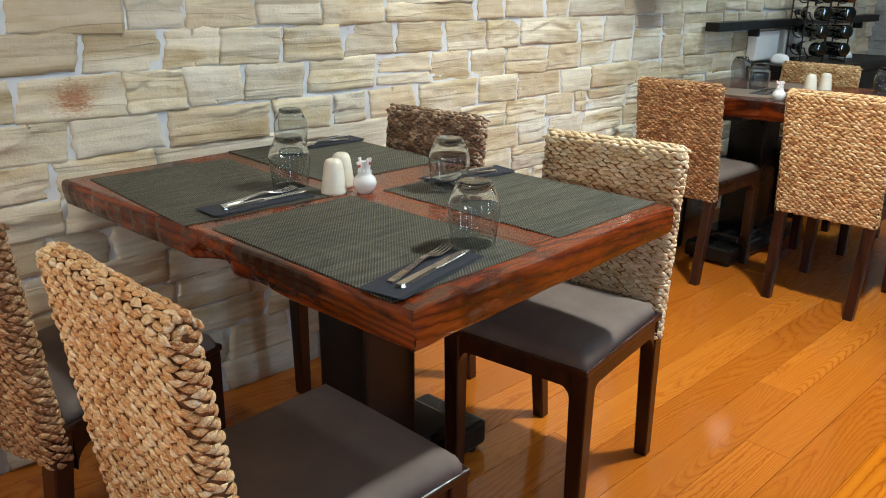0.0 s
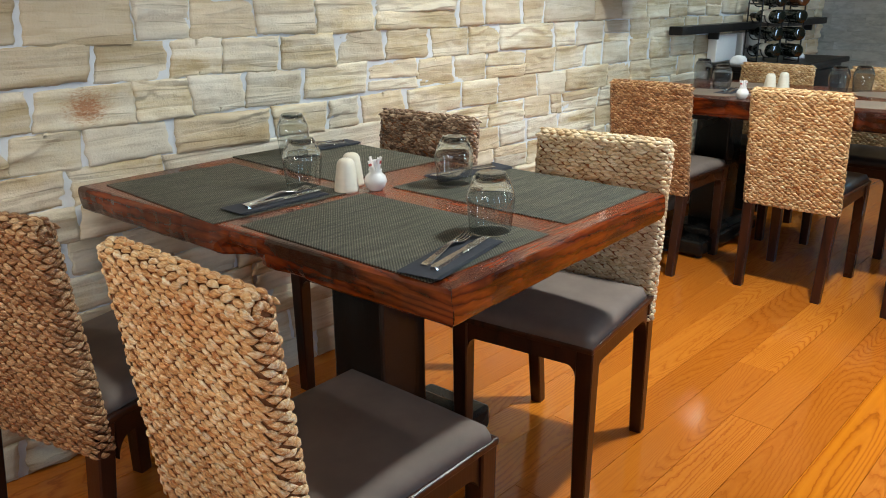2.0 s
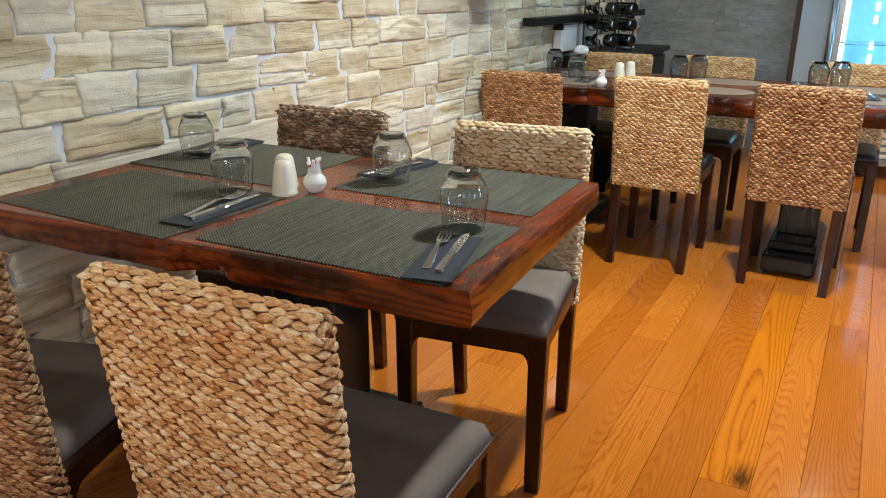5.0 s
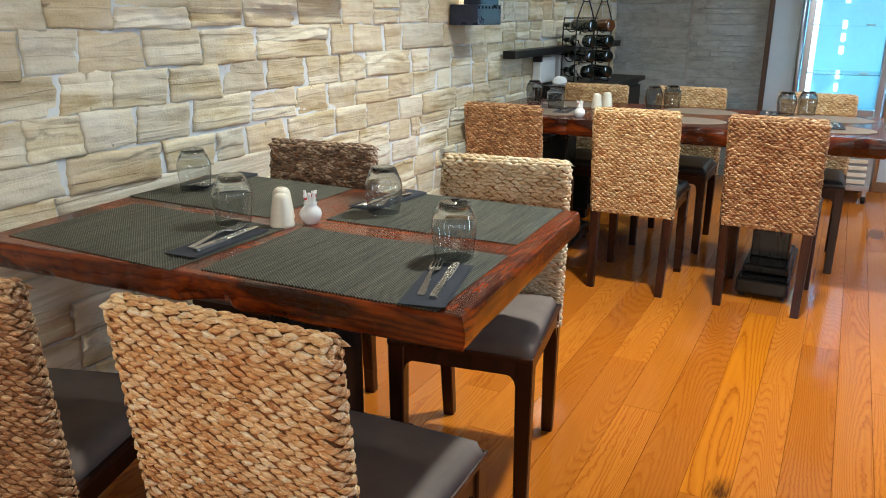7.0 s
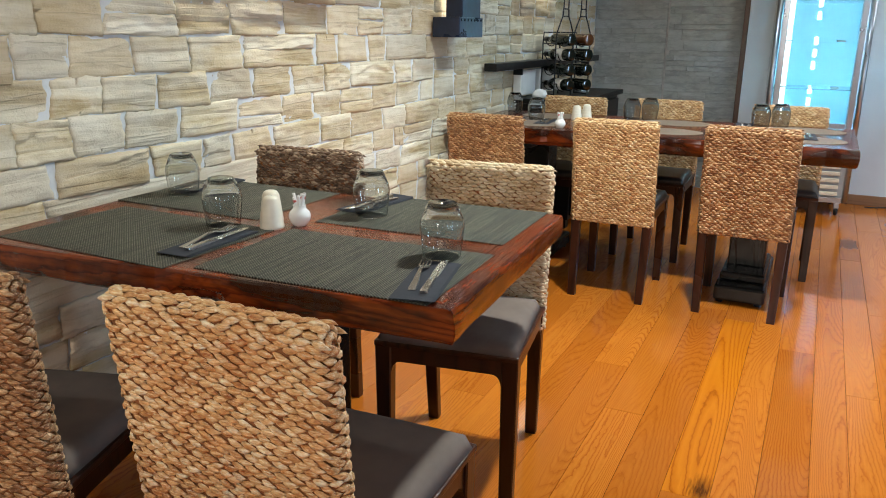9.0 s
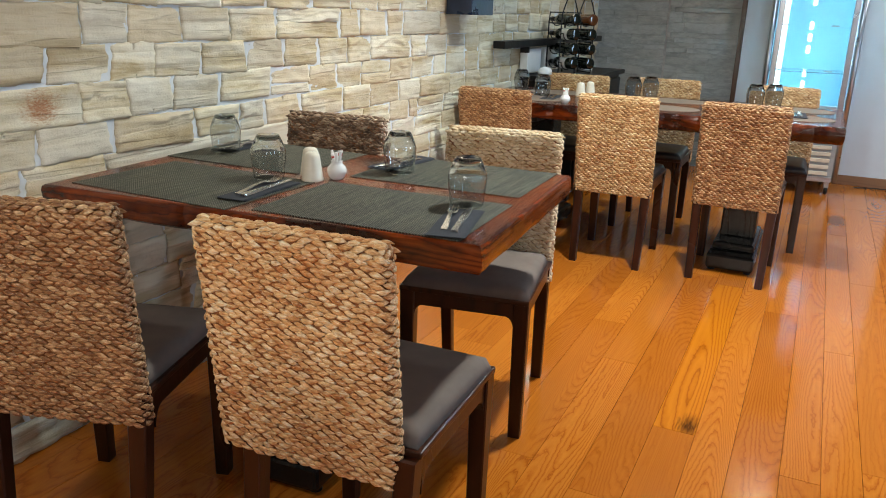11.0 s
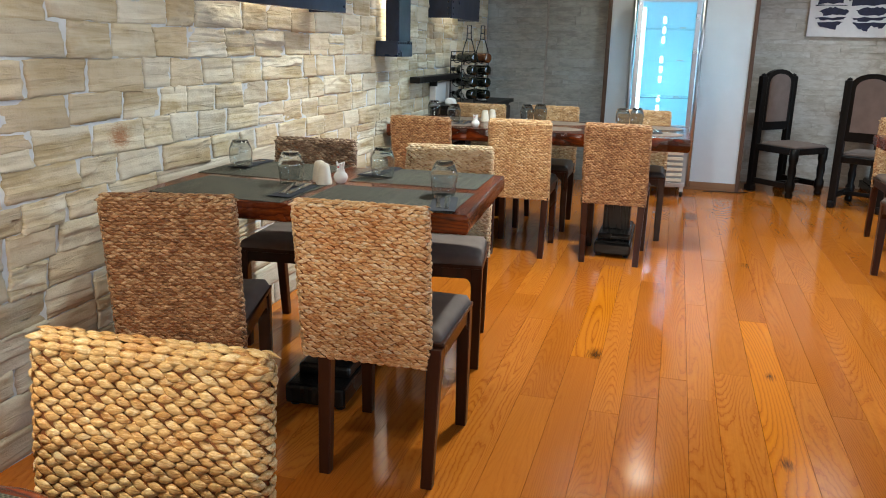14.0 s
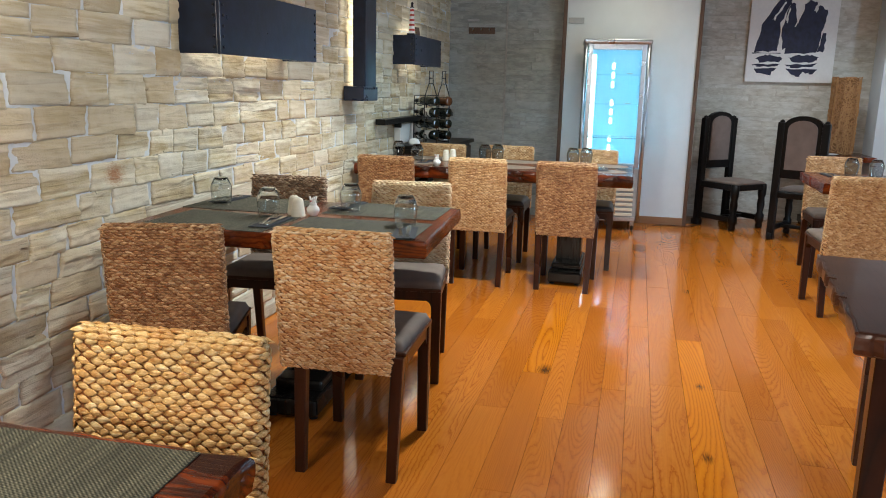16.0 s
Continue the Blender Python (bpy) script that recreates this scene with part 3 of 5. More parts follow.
def weave_mesh(width, z0, z1, thick, pitch=0.0102, step=0.0250, seed=3):
    """Joined twisted cord ends wrapped round a flat chair back."""
    rng = np.random.default_rng(seed)
    ring_n, lats = 6, (-0.6, -0.2, 0.2, 0.6)
    base = [(-1.0, 0, 0)]
    for t in lats:
        r = (1 - abs(t) ** 1.3)
        base += [(t, r * math.cos(2 * math.pi * k / ring_n), r * math.sin(2 * math.pi * k / ring_n)) for k in range(ring_n)]
    base.append((1.0, 0, 0))
    base = np.array(base)
    faces = [(0, 1 + (k + 1) % ring_n, 1 + k) for k in range(ring_n)]
    for l in range(len(lats) - 1):
        o = 1 + l * ring_n
        faces += [(o + k, o + (k + 1) % ring_n, o + ring_n + (k + 1) % ring_n, o + ring_n + k) for k in range(ring_n)]
    o, tip = 1 + (len(lats) - 1) * ring_n, len(base) - 1
    faces += [(o + k, o + (k + 1) % ring_n, tip) for k in range(ring_n)]
    verts, polys = [], []

    def grain(p, along, out, tilt, length, wide, deep):
        up = np.cross(out, along)
        a = math.cos(tilt) * along + math.sin(tilt) * up
        b = np.cross(out, a)
        a = a - 0.13 * out
        sweep = (base[:, :1] * length) * a + (base[:, 1:2] * wide) * b + (base[:, 2:] * deep - 0.0036 * base[:, :1] ** 2) * out
        n = len(verts) * len(base)
        verts.append(p + sweep)
        polys.extend([tuple(n + i for i in f) for f in faces])

    half, rad, t2 = width / 2, thick * 0.48, thick / 2
    straight = 2 * (half - rad)
    arc = math.pi * rad
    total = 2 * straight + 2 * arc

    def around(s):
        """Point and outward normal on the rounded outline, in the (x, y) plane."""
        s %= total
        if s < straight:
            return np.array((-t2, -half + rad + s)), np.array((-1.0, 0.0))
        s -= straight
        if s < arc:
            a = math.pi - s / rad
            n = np.array((math.cos(a), math.sin(a)))
            return np.array((n[0] * t2, half - rad + rad * n[1])), n
        s -= arc
        if s < straight:
            return np.array((t2, half - rad - s)), np.array((1.0, 0.0))
        s -= straight
        a = -s / rad
        n = np.array((math.cos(a), math.sin(a)))
        return np.array((n[0] * t2, -half + rad + rad * n[1])), n

    z_end = z1 - 0.92 * t2
    rows = int(round((z_end - z0) / pitch))
    count = int(round(total / step))
    for r in range(rows):
        z = z0 + (r + 0.5) * (z_end - z0) / rows
        for k in range(count):
            s = (k + 0.5 * (r % 2) + rng.uniform(-0.09, 0.09)) * total / count
            xy, n = around(s)
            out = np.array((n[0], n[1], 0.0))
            along = np.array((-n[1], n[0], 0.0)) * -1
            p = np.array((xy[0], xy[1], z + rng.uniform(-0.0012, 0.0012))) + out * rng.uniform(-0.0014, 0.0014)
            tilt = -0.06 + (0.17 if r % 2 else -0.17) + rng.uniform(-0.10, 0.10)
            reach = (0.68 if abs(n[1]) > 0.1 else 1.0) * step
            grain(p, along, out, tilt, reach * rng.uniform(0.64, 0.82), pitch * rng.uniform(0.63, 0.80), 0.0038 * rng.uniform(0.7, 1.25))
    turns = max(5, int(round(math.pi * t2 / pitch)))
    for r in range(turns):
        lift = math.pi * ((r + 0.5) / turns - 0.5)
        out = np.array((math.sin(lift), 0.0, math.cos(lift)))
        reach = half - 0.004 - 0.010 * math.cos(lift)
        n = int(2 * reach / step) + 1
        for k in range(n):
            y = -reach + (k + 0.5 + 0.5 * (r % 2) - 0.25 + rng.uniform(-0.08, 0.08)) * 2 * reach / n
            p = np.array((t2 * out[0], y, z1 - t2 + t2 * out[2])) + out * rng.uniform(-0.0012, 0.0012)
            grain(p, np.array((0.0, 1.0, 0.0)), out, rng.uniform(-0.25, 0.25), step * rng.uniform(0.70, 0.86), pitch * rng.uniform(0.64, 0.76), 0.0046)
    for side in (-1.0, 1.0):
        for r in range(5):
            lift = math.pi * ((r + 0.5) / 5 - 0.5)
            for depth in (0.35, 0.85):
                out = np.array((depth * math.sin(lift), 0.8 * side, depth * math.cos(lift)))
                out /= np.linalg.norm(out)
                p = np.array((t2 * depth * math.sin(lift), side * (half - 0.004 - 0.010 * depth), z1 - t2 + t2 * depth * math.cos(lift)))
                grain(p, np.array((math.cos(lift), 0.0, -math.sin(lift))), out, rng.uniform(-0.2, 0.2), 0.011, 0.0068, 0.0046)
    n = int(width / step)
    for row in (-0.62, -0.2, 0.2, 0.62):
        for k in range(n):
            y = -half + 0.012 + (k + 0.5) * (width - 0.024) / n
            p = np.array((row * t2, y + rng.uniform(-0.002, 0.002), z0 + 0.001 + rng.uniform(-0.004, 0.002) - 0.0035 + abs(row) * 0.010))
            grain(p, np.array((0.0, 1.0, 0.0)), np.array((0.0, 0.0, -1.0)), rng.uniform(-0.30, 0.30), step * 0.72, pitch * 0.72, 0.0050)
    me = bpy.data.meshes.new("woven_back")
    me.from_pydata(np.concatenate(verts).tolist(), [], polys)
    me.polygons.foreach_set("use_smooth", [True] * len(me.polygons))
    return me


WEAVE = weave_mesh(0.385, 0.365, 0.848, 0.048)
WEAVE.materials.append(M_STRAW)
COARSE_WEAVE = weave_mesh(0.385, 0.365, 0.848, 0.050, 0.0122, 0.0265, 8)
COARSE_WEAVE.materials.append(M_STRAW)


def curved_apron(length, z_top, z_low, drop, steps=6):
    """Side outline of a rail with rounded brackets at both ends."""
    pts = [(0, z_top), (length, z_top), (length, z_low - drop)]
    pts += [(length - drop * (1 - math.cos(math.pi / 2 * i / steps)) * 0.8 - 0.001, z_low - drop + drop * math.sin(math.pi / 2 * i / steps)) for i in range(1, steps + 1)]
    pts += [(drop * (1 - math.cos(math.pi / 2 * i / steps)) * 0.8 + 0.001, z_low - drop + drop * math.sin(math.pi / 2 * i / steps)) for i in range(steps, 0, -1)]
    pts += [(0, z_low - drop)]
    return pts


def seat_pad(x0, x1, w0, w1, z0, z1, bulge):
    """A stuffed pad, narrower at the back, with a rounded rim and a domed top."""
    nx, ny = 22, 22
    out = bmesh.new()
    grid = []
    for i in range(nx + 1):
        row = []
        u = i / nx
        for j in range(ny + 1):
            v = j / ny
            x = x0 + (x1 - x0) * u
            w = w0 + (w1 - w0) * u
            y = (v - 0.5) * w
            e = min(u, 1 - u, v, 1 - v)
            edge = min(1.0, e / 0.10)
            z = z0 + (z1 - z0) * math.sqrt(max(0.0, 1 - (1 - edge) ** 2)) + bulge * math.sin(math.pi * u) * math.sin(math.pi * v)
            row.append(out.verts.new((x, y, z)))
        grid.append(row)
    for i in range(nx):
        for j in range(ny):
            out.faces.new((grid[i][j], grid[i + 1][j], grid[i + 1][j + 1], grid[i][j + 1]))
    rim = [grid[i][0] for i in range(nx)] + [grid[nx][j] for j in range(ny)] + [grid[i][ny] for i in range(nx, 0, -1)] + [grid[0][j] for j in range(ny, 0, -1)]
    out.faces.new(rim)
    return out


def woven_chair(m, weave_mat, cushion_mat, label, group, slide=0.0, weave=WEAVE, wide=1.0):
    """Chair with a woven back, facing +x, back panel over the origin; slide: how far the seat sits aside of the back."""
    chair = empty("dining_chair", m, label, "chair", group)
    lean = Matrix.Translation((0, 0, 0.6)) @ pose(0, 0, 0, 0, -6.5, 0) @ Matrix.Translation((0, 0, -0.6))
    lean = lean @ Matrix.Diagonal((1, wide, 1, 1))
    back = link_mesh("woven_back", weave, None, chair, "", lean)
    back["kind"] = "stuff"
    back.material_slots[0].link = "OBJECT"
    back.material_slots[0].material = weave_mat
    # fills the back with the dark tone of shaded gaps
    part("back_core", box_bm(-0.0220, 0.0220, -0.184, 0.184, 0.375, 0.841, 0.017, 3), M_CORE, chair, at=lean)
    at = Matrix.Translation((0, slide, 0))
    part("cushion", seat_pad(0.036, 0.432, 0.366, 0.384, 0.438, 0.470, 0.010), cushion_mat, chair, smooth=True, at=at)
    for side in (-1, 1):
        part("leg", leg_bm(0.030, -0.012, side * 0.168, 0.425, 0.042, side * -0.008), M_LEG, chair, at=at)
        part("leg", leg_bm(0.407, 0.405, side * 0.170, 0.425, 0.044), M_LEG, chair, at=at)
        part("seat_rail", prism_bm([(0.051 + u, v) for u, v in curved_apron(0.336, 0.424, 0.382, 0.045)], "y", side * 0.172 - 0.013, side * 0.172 + 0.013), M_LEG, chair, at=at)
    part("seat_rail", prism_bm([(-0.148 + u, v) for u, v in curved_apron(0.296, 0.424, 0.382, 0.030)], "x", 0.396, 0.422), M_LEG, chair, at=at)
    part("seat_rail", box_bm(0.028, 0.050, -0.148, 0.148, 0.385, 0.424, 0.003), M_LEG, chair, at=at)
    part("seat_frame", box_bm(0.03, 0.434, -0.193, 0.193, 0.424, 0.440, 0.004), M_LEG, chair, at=at)
    return chair


def leg_bm(x_top, x_low, y, z_top, w, foot=0.0):
    """A square tapered leg; foot: how far it stands aside of its top."""
    out = bmesh.new()
    h = w / 2
    t = 0.82 * h
    lo = [out.verts.new((x_low + a * t, y + foot + b * t, 0)) for a, b in ((-1, -1), (1, -1), (1, 1), (-1, 1))]
    hi = [out.verts.new((x_top + a * h, y + b * h, z_top)) for a, b in ((-1, -1), (1, -1), (1, 1), (-1, 1))]
    for i in range(4):
        out.faces.new((lo[i], lo[(i + 1) % 4], hi[(i + 1) % 4], hi[i]))
    out.faces.new(lo[::-1])
    out.faces.new(hi)
    bmesh.ops.bevel(out, geom=[e for e in out.edges if abs(e.verts[0].co.z - e.verts[1].co.z) > 0.1], offset=0.003, segments=1, affect="EDGES")
    return out


NEAR, FAR, SIDE = "chairs round the near table", "chairs round the long table", "chairs round the side table"
STRAW = "straw-coloured woven seagrass chair with taupe seat"
woven_chair(pose(0.772, 1.108, 0, 0, 0, 2.5), M_STRAW_LIGHT, M_SUEDE, STRAW + " and dark legs", NEAR, -0.042, wide=1.04)
woven_chair(pose(0.672, 1.655, 0, 0, 0, 18), M_BROWN, M_SUEDE, STRAW + " turned from the wall", NEAR)
woven_chair(pose(2.036, 1.222, 0, 0, 0, 189), M_PALE, M_SUEDE, "pale woven seagrass chair with taupe suede seat, under the table", NEAR)
woven_chair(pose(2.005, 1.848, 0, 0, 0, 186), M_DARKWEAVE, M_SUEDE, "dark brown woven seagrass chair against the stone wall", NEAR)
woven_chair(pose(3.350, 1.775, 0, 0, 0, 0), M_BROWN, M_SUEDE, STRAW + " beside the stone wall", FAR)
woven_chair(pose(3.445, 1.180, 0, 0, 0, 1), M_STRAW, M_SEATBLACK, "straw-coloured woven seagrass chair with black seat at the long table", FAR)
woven_chair(pose(3.468, 0.605, 0, 0, 0, -1), M_BROWN, M_SUEDE, "brown woven seagrass chair with dark legs at the table end", FAR)
woven_chair(pose(4.540, 1.700, 0, 0, 0, 180), M_STRAW, M_SEATBLACK, "straw-coloured woven seagrass chair with black seat, near the sideboard", FAR)
woven_chair(pose(4.620, 1.165, 0, 0, 0, 180), M_STRAW, M_SEATBLACK, "straw-coloured woven seagrass chair with black leather seat", FAR)
woven_chair(pose(4.585, 0.510, 0, 0, 0, 180), M_STRAW, M_SEATBLACK, "straw-coloured woven seagrass chair in front of the fridge", FAR)
woven_chair(pose(-0.320, 1.000, 0, 0, 0, 184), M_GOLD, M_SUEDE, "golden woven seagrass chair behind a laid table", "", weave=COARSE_WEAVE)
woven_chair(pose(4.870, -1.270, 0, 0, 0, 180), M_STRAW, M_SUEDE, STRAW + " across the side table", SIDE)
woven_chair(pose(3.390, -1.110, 0, 0, 0, 2), M_STRAW, M_SUEDE, STRAW + " beside the aisle", SIDE)


def arch(half, z0, z1, rise, steps=10):
    pts = [(-half, z0), (half, z0), (half, z1)]
    pts += [(half * math.cos(math.pi * i / steps), z1 + rise * math.sin(math.pi * i / steps)) for i in range(1, steps)]
    return pts + [(-half, z1)]


def carved_chair(m, label):
    """Tall black carved chair facing +x, its back over the origin."""
    chair = empty("carved_chair", m, label, "chair", "carved chairs by the back wall")
    for side in (-1, 1):
        prof = [(0.0, 0.0), (0.030, 0.0), (0.036, 0.03), (0.028, 0.055), (0.042, 0.07), (0.042, 0.135), (0.028, 0.16), (0.037, 0.24), (0.030, 0.30), (0.040, 0.34), (0.040, 0.44), (0.0, 0.44)]
        part("front_leg", lathe_bm(prof, 12, m=Matrix.Translation((0.42, side * 0.2, 0))), M_BLACKWOOD, chair, smooth=True)
        part("back_post", box_bm(-0.028, 0.028, side * 0.205 - 0.033, side * 0.205 + 0.033, 0, 1.06, 0.008), M_BLACKWOOD, chair)
        part("foot", box_bm(-0.06, 0.05, side * 0.205 - 0.024, side * 0.205 + 0.024, 0.0, 0.06, 0.012), M_BLACKWOOD, chair)
        part("stretcher", box_bm(0.02, 0.41, side * 0.2 - 0.018, side * 0.2 + 0.018, 0.080, 0.130, 0.006), M_BLACKWOOD, chair)
        part("finial", lathe_bm([(0, 1.055), (0.024, 1.06), (0.02, 1.075), (0.0, 1.085)], 10, m=Matrix.Translation((0, side * 0.205, 0))), M_BLACKWOOD, chair, smooth=True)
    part("back_frame", prism_bm(arch(0.18, 0.60, 1.03, 0.09), "x", -0.02, 0.02), M_BLACKWOOD, chair)
    pad = prism_bm(arch(0.135, 0.645, 1.00, 0.08), "x", -0.032, 0.032)
    part("back_pad", pad, M_TAUPE, chair, "taupe upholstered panel")
    part("crossbar", box_bm(-0.018, 0.018, -0.19, 0.19, 0.565, 0.61, 0.008), M_BLACKWOOD, chair)
    part("stretcher", box_bm(0.2, 0.23, -0.2, 0.2, 0.085, 0.12, 0.006), M_BLACKWOOD, chair)
    part("seat_frame", box_bm(-0.02, 0.45, -0.225, 0.225, 0.385, 0.445, 0.010), M_BLACKWOOD, chair)
    part("cushion", seat_pad(0.03, 0.445, 0.40, 0.43, 0.442, 0.468, 0.015), M_TAUPE, chair, "taupe upholstered seat", smooth=True)
    return chair


carved_chair(pose(6.72, -0.60, 0, 0, 0, 225), "tall black carved chair with taupe back against the stone wall")
carved_chair(pose(5.90, -1.225, 0, 0, 0, -28) @ Matrix.Diagonal((1.0, 0.92, 1.0, 1.0)), "tall black carved chair with arched taupe back panel")

# ---- tables ----


def slab_bm(x0, x1, y0, y1, z0, z1, rough=0.004, seed=1, notches=(), joint=0, mitre=0.0):
    """A thick worn board: edges slightly uneven, with bites taken out of the near side."""
    rng = random.Random(seed)
    out = bmesh.new()
    nx, ny = 24, 60
    outline = []

    def add(x, y):
        outline.append((x + rng.uniform(-rough, rough), y + rng.uniform(-rough, rough)))
    for i in range(nx):
        u = i / nx
        add(x0 + (x1 - x0) * u, y0)
    for i in range(ny):
        u = i / ny
        add(x1, y0 + (y1 - y0) * u)
    for i in range(nx):
        add(x1 - (x1 - x0) * i / nx, y1)
    for i in range(ny):
        y = y1 - (y1 - y0) * i / ny
        add(x0, y)
    levels = [(z0, 0.010), (z0 + 0.006, 0.003), (z0 + 0.018, 0.001), ((z0 + z1) / 2, 0.0), ((z0 + z1) / 2 + 0.010, 0.0), ((z0 + z1) / 2 + 0.018, 0.0), (z1 - 0.005, 0.002), (z1 - 0.001, 0.006), (z1, 0.011)]
    cx, cy = (x0 + x1) / 2, (y0 + y1) / 2
    rings = []
    for z, inset in levels:
        ring = []
        for k, (x, y) in enumerate(outline):
            dx, dy = math.copysign(1, x - cx), math.copysign(1, y - cy)
            ex = 1 if abs(abs(x - cx) - (x1 - x0) / 2) < 0.03 else 0
            ey = 1 if abs(abs(y - cy) - (y1 - y0) / 2) < 0.06 else 0
            if joint and dy == joint:
                ey = 0
            px, py = x - dx * inset * ex, y - dy * inset * ey
            if mitre and joint == 1:
                px = max(px, x0 + (py - y0))
            elif mitre and dy == -1 and px < x0 + mitre and py < y0 + 0.02:
                py = y0 - mitre + (px - x0)
            if z < z1 - 0.003:
                px += 0.004 * noise.noise(Vector((x * 9, y * 9, z * 40 + seed)))
                py += 0.004 * noise.noise(Vector((x * 9 + 5, y * 9, z * 40 + seed)))
            for ny_, width, depth, ztop in notches:
                if x < cx and abs(y - ny_) < width and z < ztop:
                    px += depth * (1 - ((y - ny_) / width) ** 2) * min(1.0, (ztop - z) / 0.014)
            ring.append(out.verts.new((px, py, z)))
        rings.append(ring)
    n = len(outline)
    for a, b in zip(rings, rings[1:]):
        for k in range(n):
            out.faces.new((a[k], a[(k + 1) % n], b[(k + 1) % n], b[k]))
    out.faces.new(rings[0][::-1])
    out.faces.new(rings[-1])
    return out


def pedestal_table(name, label, x0, x1, y0, y1, top, thick, columns, ends=True, mat=M_TABLE, notches=(), seed=1, turn=0.0):
    """A thick board on black pedestals; columns and notches are given from the middle of the board."""
    t = empty(name, pose((x0 + x1) / 2, (y0 + y1) / 2, 0, 0, 0, turn), label, "table")
    w, l = (x1 - x0) / 2, (y1 - y0) / 2
    if ends:
        a = 0.078
        part("end_board", slab_bm(-w - 0.001, w, -l, a - l, top - thick, top + 0.0005, 0.0008, seed + 5, joint=1, mitre=a), M_TABLE_X, t)
        part("tabletop", slab_bm(-w, w, a - l + 0.0012, l, top - thick, top, 0.0012, seed, notches, joint=-1, mitre=a), mat, t)
    else:
        part("tabletop", slab_bm(-w, w, -l, l, top - thick, top, 0.004, seed, notches), mat, t)
    for (px, py) in columns:
        part("column", box_bm(px - 0.08, px + 0.08, py - 0.085, py + 0.085, 0.125, top - thick - 0.028, 0.008), M_PEDESTAL, t)
        part("top_plate", box_bm(px - 0.26, px + 0.26, py - 0.05, py + 0.05, top - thick - 0.03, top - thick + 0.002, 0.004), M_BLACK, t)
        part("foot", box_bm(px - 0.33, px + 0.33, py - 0.112, py + 0.112, 0.014, 0.088, 0.012), M_PEDESTAL, t)
        part("foot_step", box_bm(px - 0.23, px + 0.23, py - 0.100, py + 0.100, 0.084, 0.128, 0.012), M_PEDESTAL, t)
        for sx in (-0.29, 0.29):
            for sy in (-0.085, 0.085):
                part("glide", lathe_bm([(0, 0), (0.018, 0), (0.018, 0.016), (0, 0.016)], 12, m=Matrix.Translation((px + sx, py + sy, 0))), M_STUD, t)
    return t


TOP = 0.76
pedestal_table("dining_table", "thick red-brown lacquered wooden table with worn edges, laid for four", 1.039, 1.839, 0.912, 2.090, TOP, 0.064, [(0.0, -0.04)], notches=[(-0.045, 0.070, 0.034, TOP - 0.030), (-0.19, 0.05, 0.010, TOP - 0.040)], turn=4.1)
pedestal_table("long_dining_table", "long thick red-brown lacquered wooden table on black pedestals", 3.61, 4.44, 0.195, 2.10, TOP, 0.080, [(-0.075, -0.548), (-0.075, 0.572)], ends=False, seed=4)
pedestal_table("corner_dining_table", "red-brown lacquered wooden table laid with a woven mat", -1.36, -0.545, 0.705, 2.05, TOP, 0.062, [(0.0, 0.02)], ends=False, seed=7)
pedestal_table("side_dining_table", "red-brown wooden table with upturned glasses", 3.78, 4.52, -2.15, -0.97, TOP, 0.07, [(-0.03, -0.04)], ends=False, seed=9)
pedestal_table("wall_table", "brown wooden table against the stone wall", 6.50, 7.08, -2.0, -1.22, 0.74, 0.05, [(0.01, 0.01)], ends=False, seed=11)

edge_table = empty("edge_table", pose(0.905, -0.875, 0, 0, 0, -6.4), "dark brown live-edged wooden table with dark legs beside the aisle", "table")
part("tabletop", slab_bm(-0.49, 0.49, -0.45, 0.465, 0.683, 0.745, 0.006, 21), M_TABLE_DARK, edge_table)
# bead added to shape the bright highlight along the edge
part("edge_strip", tube_bm([(0.49 - 0.98 * i / 16, 0.463 + 0.004 * math.sin(i * 2.1), 0.742) for i in range(17)], 0.0045, 6), M_TABLE_DARK, edge_table, "thin rounded bead added to catch a highlight along the table edge")
for bx in (0.12, -0.12):
    part("butterfly_key", prism_bm([(bx - 0.03, 0.448), (bx, 0.462), (bx + 0.03, 0.448), (bx + 0.022, 0.476), (bx, 0.468), (bx - 0.022, 0.476)], "z", 0.72, 0.750), M_TABLE_DARK, edge_table)
for lx, ly in ((0.44, 0.25), (-0.42, 0.38), (0.42, -0.36), (-0.42, -0.36)):
    part("leg", leg_bm(lx, lx, ly, 0.69, 0.062), M_LEG, edge_table)

# ---- table settings ----


def placemat(x0, x1, y0, y1, z, turn=0.0, group="place mats on the near table"):
    bm = bmesh.new()
    nx, ny = 10, 14
    w, l = (x1 - x0) / 2, (y1 - y0) / 2
    rng = random.Random(int(x0 * 1000 + y0 * 77))
    grid = [[bm.verts.new((-w + 2 * w * i / nx, -l + 2 * l * j / ny + rng.uniform(-0.0006, 0.0006), 0.0022 + 0.0006 * noise.noise(Vector((i * 0.5 + x0, j * 0.4, 3))))) for j in range(ny + 1)] for i in range(nx + 1)]
    for i in range(nx):
        for j in range(ny):
            bm.faces.new((grid[i][j], grid[i + 1][j], grid[i + 1][j + 1], grid[i][j + 1]))
    edge = [e for e in bm.edges if e.is_boundary]
    r = bmesh.ops.extrude_edge_only(bm, edges=edge)
    for v in r["geom"]:
        if isinstance(v, bmesh.types.BMVert):
            v.co.z = 0.0002
    ob = part("placemat", bm, M_MAT, at=pose((x0 + x1) / 2, (y0 + y1) / 2, z, 0, 0, turn))
    return tagged(ob, "dark grey-green woven vinyl place mat on the table", "place mat", group)


placemat(1.080, 1.426, 0.948, 1.462, TOP, 2.2)
placemat(1.510, 1.864, 0.975, 1.470, TOP, 2.0)
placemat(1.042, 1.398, 1.502, 2.006, TOP, -1.0)
placemat(1.450, 1.822, 1.600, 2.082, TOP, -0.5)
